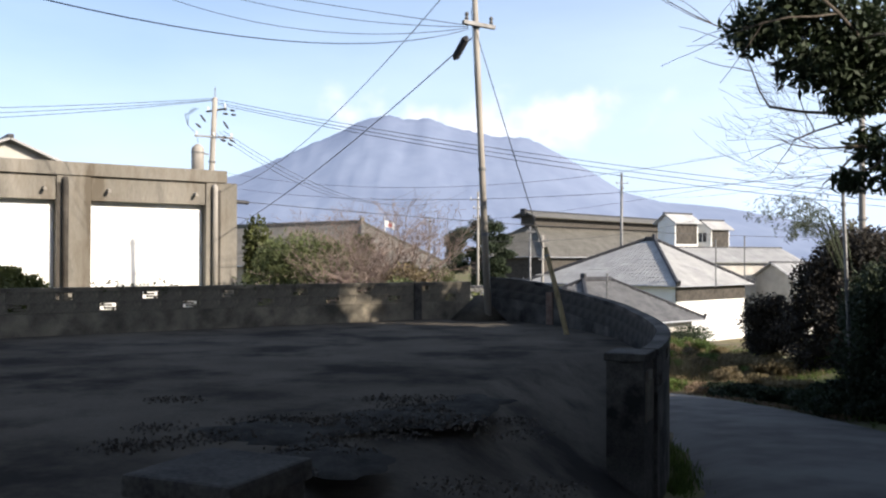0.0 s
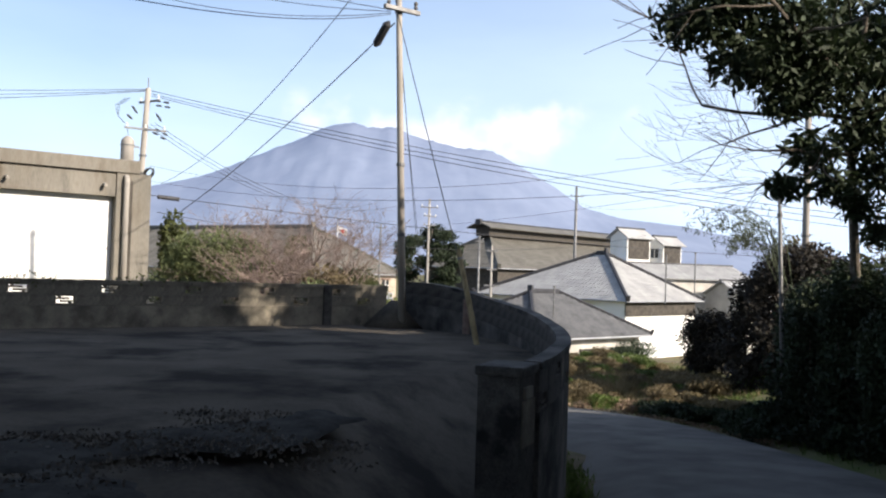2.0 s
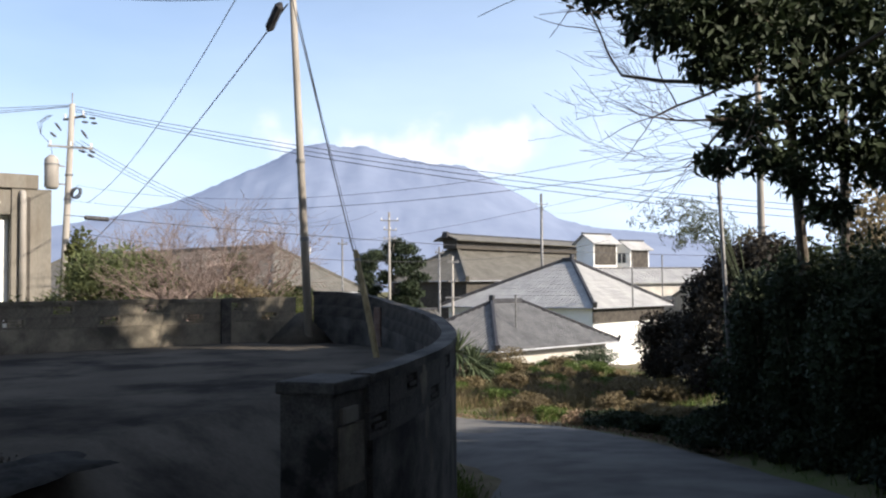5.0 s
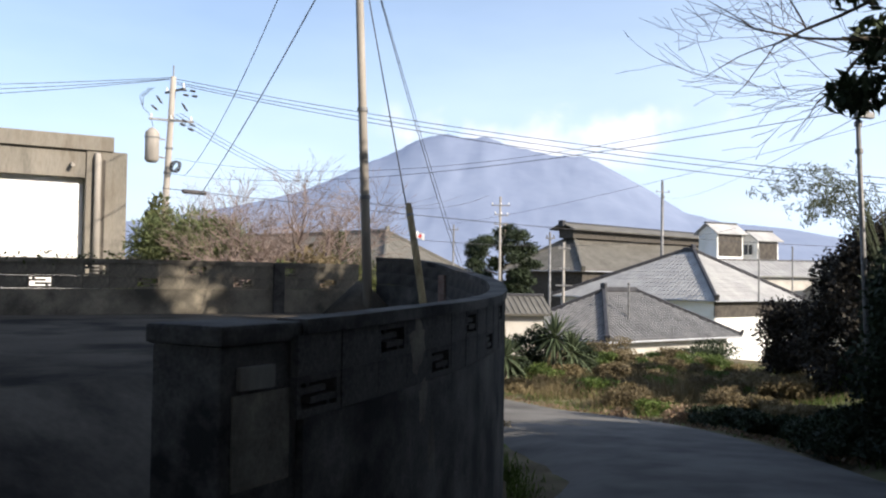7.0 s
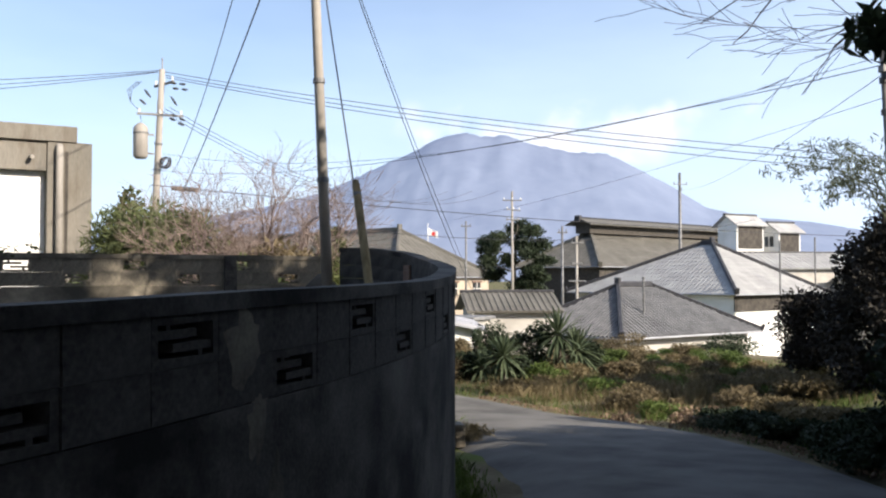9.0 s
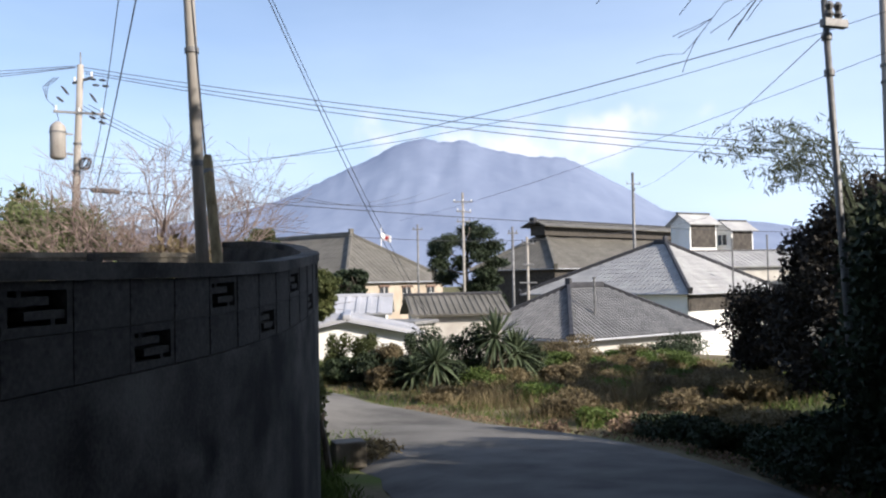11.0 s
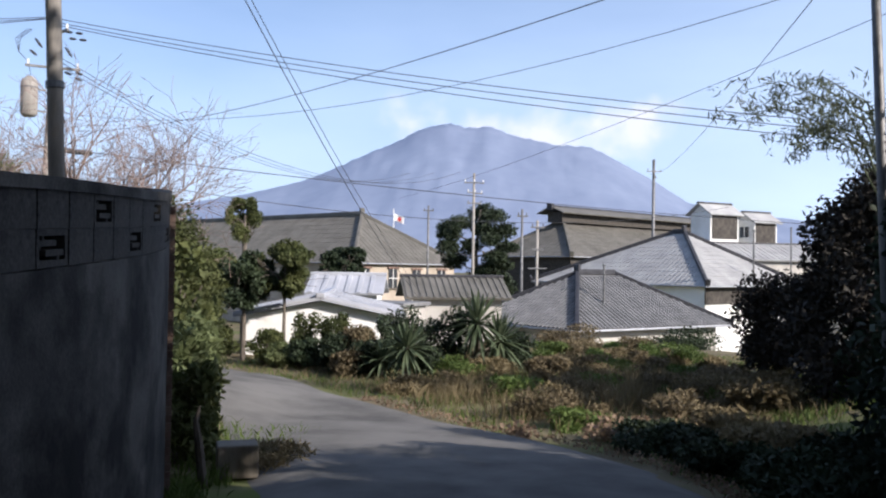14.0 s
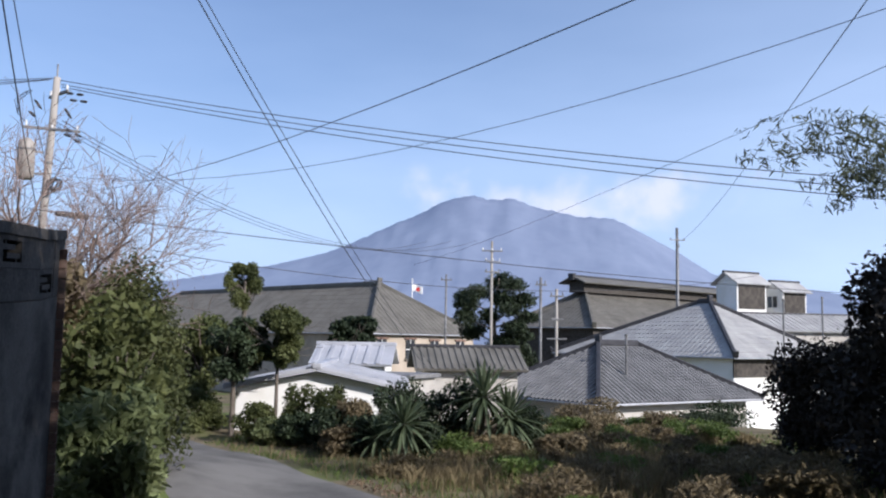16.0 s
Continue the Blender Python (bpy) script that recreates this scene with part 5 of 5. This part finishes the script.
# ---- yuccas ----
def yucca(at, stem, n, ln, seed, label, heads=((0, 0, 0),)):
    T = thing("yucca", at, label, "yucca")
    rnd = random.Random(seed)
    for hx, hy, hz in heads:
        bm = bmesh.new()
        tube(bm, [(0, 0, -0.2), (hx * 0.4, hy * 0.4, stem * 0.5), (hx, hy, stem + hz)], [0.1, 0.09, 0.07], 9)
        part("stem", bm, M_BARK, T)
        for k in range(n):
            a = k * 2.39996
            e = 1.35 - 2.3 * (k / n) + rnd.uniform(-0.12, 0.12)
            d, s = Vector((math.cos(a) * math.cos(e), math.sin(a) * math.cos(e), math.sin(e))), Vector((-math.sin(a), math.cos(a), 0))
            L = ln * rnd.uniform(0.8, 1.1)
            o = Vector((hx, hy, stem + hz))
            v = []
            for t, w, dr in ((0.05, 0.022, 0), (0.45, 0.042, 0.02), (0.8, 0.028, 0.10), (1.0, 0.002, 0.22)):
                c = o + d * L * t - Vector((0, 0, dr * L * (0.5 if e > 0.6 else 1.0)))
                v += [c - s * w, c + Vector((0, 0, -w * 0.5)), c + s * w]
            f = []
            for i in range(3):
                b = i * 3
                f += [(b, b + 1, b + 4, b + 3), (b + 1, b + 2, b + 5, b + 4)]
            raw("blade", v, f, M_YUCCA, T)
    return T


yucca((3.35, 32.9, -2.2), 0.7, 80, 0.8, 1, "spiky green yucca with a single head")
yucca((4.9, 34.4, -2.3), 1.3, 84, 0.95, 2, "tall spiky yucca with several heads", ((0, 0, 0), (0.55, 0.2, -0.45)))
yucca((2.75, 33.2, -2.2), 0.4, 50, 0.6, 3, "low spiky green yucca")


# ---- grass and litter ----
def blades(name, label, spots, h, w, material, seed):
    r = np.random.default_rng(seed)
    n = len(spots)
    p = np.array(spots)
    a = r.uniform(0, 6.283, n)
    hh = h * (0.5 + r.random(n)) * p[:, 3]
    lean = r.normal(size=(n, 2)) * 0.35 * hh[:, None]
    s = np.stack([np.cos(a), np.sin(a), np.zeros(n)], 1) * w
    base = p[:, :3]
    top = base + np.concatenate([lean, hh[:, None]], 1)
    mid = base + np.concatenate([lean * 0.3, hh[:, None] * 0.6], 1)
    v = np.stack([base - s, base + s, mid + s * 0.8, top, mid - s * 0.8], 1).reshape(-1, 3)
    f = np.arange(n * 5).reshape(-1, 5)
    return tagged(raw(name, v.tolist(), f.tolist(), material), label, "grass", kind="stuff")


EDGE = smooth_line(LANE_R, 8)


def off_lane(x, y):
    return min((Vector((x, y, 0)) - Vector((p.x, p.y, 0))).length for p in EDGE[30:80])


rg = random.Random(2)
dry, green, litter = [], [], []
tuft = [(rg.uniform(3.5, 13), rg.uniform(25.5, 40)) for _ in range(420)] + [(rg.uniform(-2.5, 5), rg.uniform(30, 37.5)) for _ in range(170)]
for x, y in tuft:
    edge_x = interp([(24, 7.1), (27.6, 4.7), (31, 1.8), (35, -1.7)], y)
    if x < edge_x + 0.25:
        continue
    tall = math.exp(-((x - 7.2) / 3.0) ** 2 - ((y - 31) / 4.0) ** 2)
    for _ in range(60):
        px, py = x + rg.gauss(0, 0.32), y + rg.gauss(0, 0.32)
        if px < interp([(24, 7.1), (27.6, 4.7), (31, 1.8), (35, -1.7)], py) + 0.1:
            continue
        k = px - edge_x
        z = ground_z(px, py) - 0.12
        if rg.random() < (0.2 if k < 1.2 or px > 9.5 else 0.62):
            dry.append((px, py, z, 0.5 + 1.0 * tall))
        else:
            green.append((px, py, z, 0.5 + 0.3 * tall))
for _ in range(5000):
    s = rg.random()
    x, y = rg.uniform(8.0, 12.5), rg.uniform(3, 24)
    green.append((x, y, ground_z(x, y) - 0.1, rg.uniform(0.3, 0.9)))
for _ in range(3000):
    x, y = rg.uniform(7.4, 11.5), rg.uniform(20, 28)
    if x > interp([(20, 7.9), (24, 7.3), (27.6, 4.9)], y):
        green.append((x, y, ground_z(x, y) - 0.1, rg.uniform(0.25, 0.6)))
for _ in range(2600):  # thin strip under the road wall
    t = rg.random() * (len(CURVE) - 12) + 8
    p = CURVE[int(t)]
    x, y = p.x + 0.12 + abs(rg.gauss(0, 0.16)), p.y + rg.uniform(-0.3, 0.3)
    green.append((x, y, ground_z(x, y) - 0.08, rg.uniform(0.2, 0.6)))
for _ in range(1800):
    x, y = rg.uniform(1.2, 2.9), rg.uniform(21.2, 25.5)
    green.append((x, y, ground_z(x, y) - 0.08, rg.uniform(0.3, 0.9)))
blades("grass", "tall dry straw-coloured grass beside the lane", dry, 0.34, 0.006, M_GRASS_DRY, 1)
blades("grass", "short green grass and weeds at the lane's edge", green, 0.22, 0.008, M_GRASS, 2)
L1 = new("leaf_litter")
tagged(L1, "heap of dead brown leaves at the grass edge", "leaf litter", kind="stuff")
leaves("dead_leaves", L1, [((8.0 + rg.gauss(0, 0.7), 26.3 + rg.gauss(0, 0.55), ground_z(8, 26.3) + 0.05), (0.35, 0.35, 0.16)) for _ in range(26)], 5200, 0.055, M_DEAD, 1.5, 3)
L2 = new("leaf_litter")
tagged(L2, "scattered dead leaves along the lane's edge", "leaf litter", kind="stuff")
leaves("dead_leaves", L2, [((p.x + 0.15, p.y, ground_z(p.x, p.y) + 0.0), (0.28, 0.3, 0.03)) for p in EDGE[44:70]], 2200, 0.028, M_DEAD, 1.5, 4)
S1 = new("straw_heap")
tagged(S1, "small heap of pale dry straw by the wall's foot", "straw heap", kind="stuff")
leaves("straw", S1, [((2.85 + rg.gauss(0, 0.2), 22.6 + rg.gauss(0, 0.35), ground_z(2.8, 22.6) + 0.05), (0.25, 0.3, 0.1)) for _ in range(14)], 1600, 0.02, M_GRASS_DRY, 9.0, 5)
CB = thing("concrete_block", (2.75, 21.9, ground_z(2.75, 21.9) - 0.05), "square grey concrete block lying at the wall's foot", "concrete block", 20)
bm = bmesh.new()
box(bm, (0, 0, 0.16), (0.42, 0.36, 0.34), 0, 0.02)
part("body", bm, M_CONC, CB)
SK = thing("stick", (2.55, 21.3, ground_z(2.5, 21.3)), "short dark broken branch leaning at the wall", "stick")
bm = bmesh.new()
tube(bm, [(0.05, 0, -0.1), (0, 0, 0.3), (-0.05, 0.03, 0.55), (-0.02, 0.05, 0.7)], [0.05, 0.045, 0.03, 0.015], 7)
part("branch", bm, M_BARK, SK)
# dark patches of soil and leaf mould in the yard
for k, (x, y, r0) in enumerate(((-1.5, 8.2, 0.8), (-0.5, 9.0, 0.9), (0.2, 9.7, 0.6), (-0.9, 7.3, 0.6))):
    R = thing("soil_heap", (x, y, YARD_Z - 0.01), "low dark heap of soil and dead leaves in the yard", "soil heap", 40 * k)
    v, f, rings, seg = [(0, 0, 0.035)], [], 9, 30
    for i in range(1, rings + 1):
        u = i / rings
        for j in range(seg):
            a = 6.28318 * j / seg
            w = 1 + 0.45 * noise.noise((math.cos(a) * 1.5 + k * 5, math.sin(a) * 1.5, 0)) + 0.25 * noise.noise((math.cos(a) * 5 + k * 5, math.sin(a) * 5, 4))
            px, py = r0 * u * w * math.cos(a), r0 * 0.65 * u * w * math.sin(a)
            v.append((px, py, 0.035 * (1 - u * u) ** 1.5 + 0.035 * (1 - u) * noise.noise((px * 6 + k * 9, py * 6, 1)) - (0.02 if i == rings else 0)))
    f += [(0, 1 + j, 1 + (j + 1) % seg) for j in range(seg)]
    for i in range(rings - 1):
        o = 1 + i * seg
        f += [(o + j, o + seg + j, o + seg + (j + 1) % seg, o + (j + 1) % seg) for j in range(seg)]
    raw("soil", v, f, M_SOIL, R, smooth=True)
L3 = new("leaf_litter")
tagged(L3, "dark rotten leaves strewn over the yard floor", "leaf litter", kind="stuff")
leaves("dead_leaves", L3, [((min(0.5, rg.gauss(-0.9, 0.9)), rg.gauss(8.4, 0.9), YARD_Z + 0.012), (0.35, 0.28, 0.012)) for _ in range(30)], 4500, 0.02, M_MOULD, 1.6, 91)
# creeper on the left wall's coping
for k, d in enumerate((5.2, 8.0, 11.2, 13.6)):
    p = along(LEFT_O, WALL_A, -d, LEFT_TOP)
    T = thing("creeper", p, "small green creeper growing over the wall top", "creeper")
    tagged(leaves("leaf_mass", T, [((0.25 * j - 0.6, 0.18 * j - 0.45, 0.0), (0.2, 0.16, 0.06 + 0.05 * ((j + k) % 3))) for j in range(6)], 130, 0.04, M_LEAF, 1.8, 100 + k), kind="stuff")

# ---- courses of wall blocks, laid last ----
for w, pts, top, material, rows, phase in BLOCKS:
    solid, pierced = block_mesh("block", material), openwork_mesh("openwork_block", material, material is M_BLOCK_SHADE)
    for row in range(rows):
        for i, (p, a) in enumerate(walk_line(pts, 0.398)):
            open_here = (i + phase + (2 if row else 0)) % 4 == 0
            ob = new("openwork_block" if open_here else "block", pierced if open_here else solid)
            ob.parent = w
            ob.location = (p.x, p.y, top(p) - 0.07 - 0.1 - 0.2 * row)
            d = Vector((math.cos(a), math.sin(a), 0)) * 0.2
            ob.rotation_euler = (0, -math.atan2(top(p + d) - top(p - d), 0.4), a)
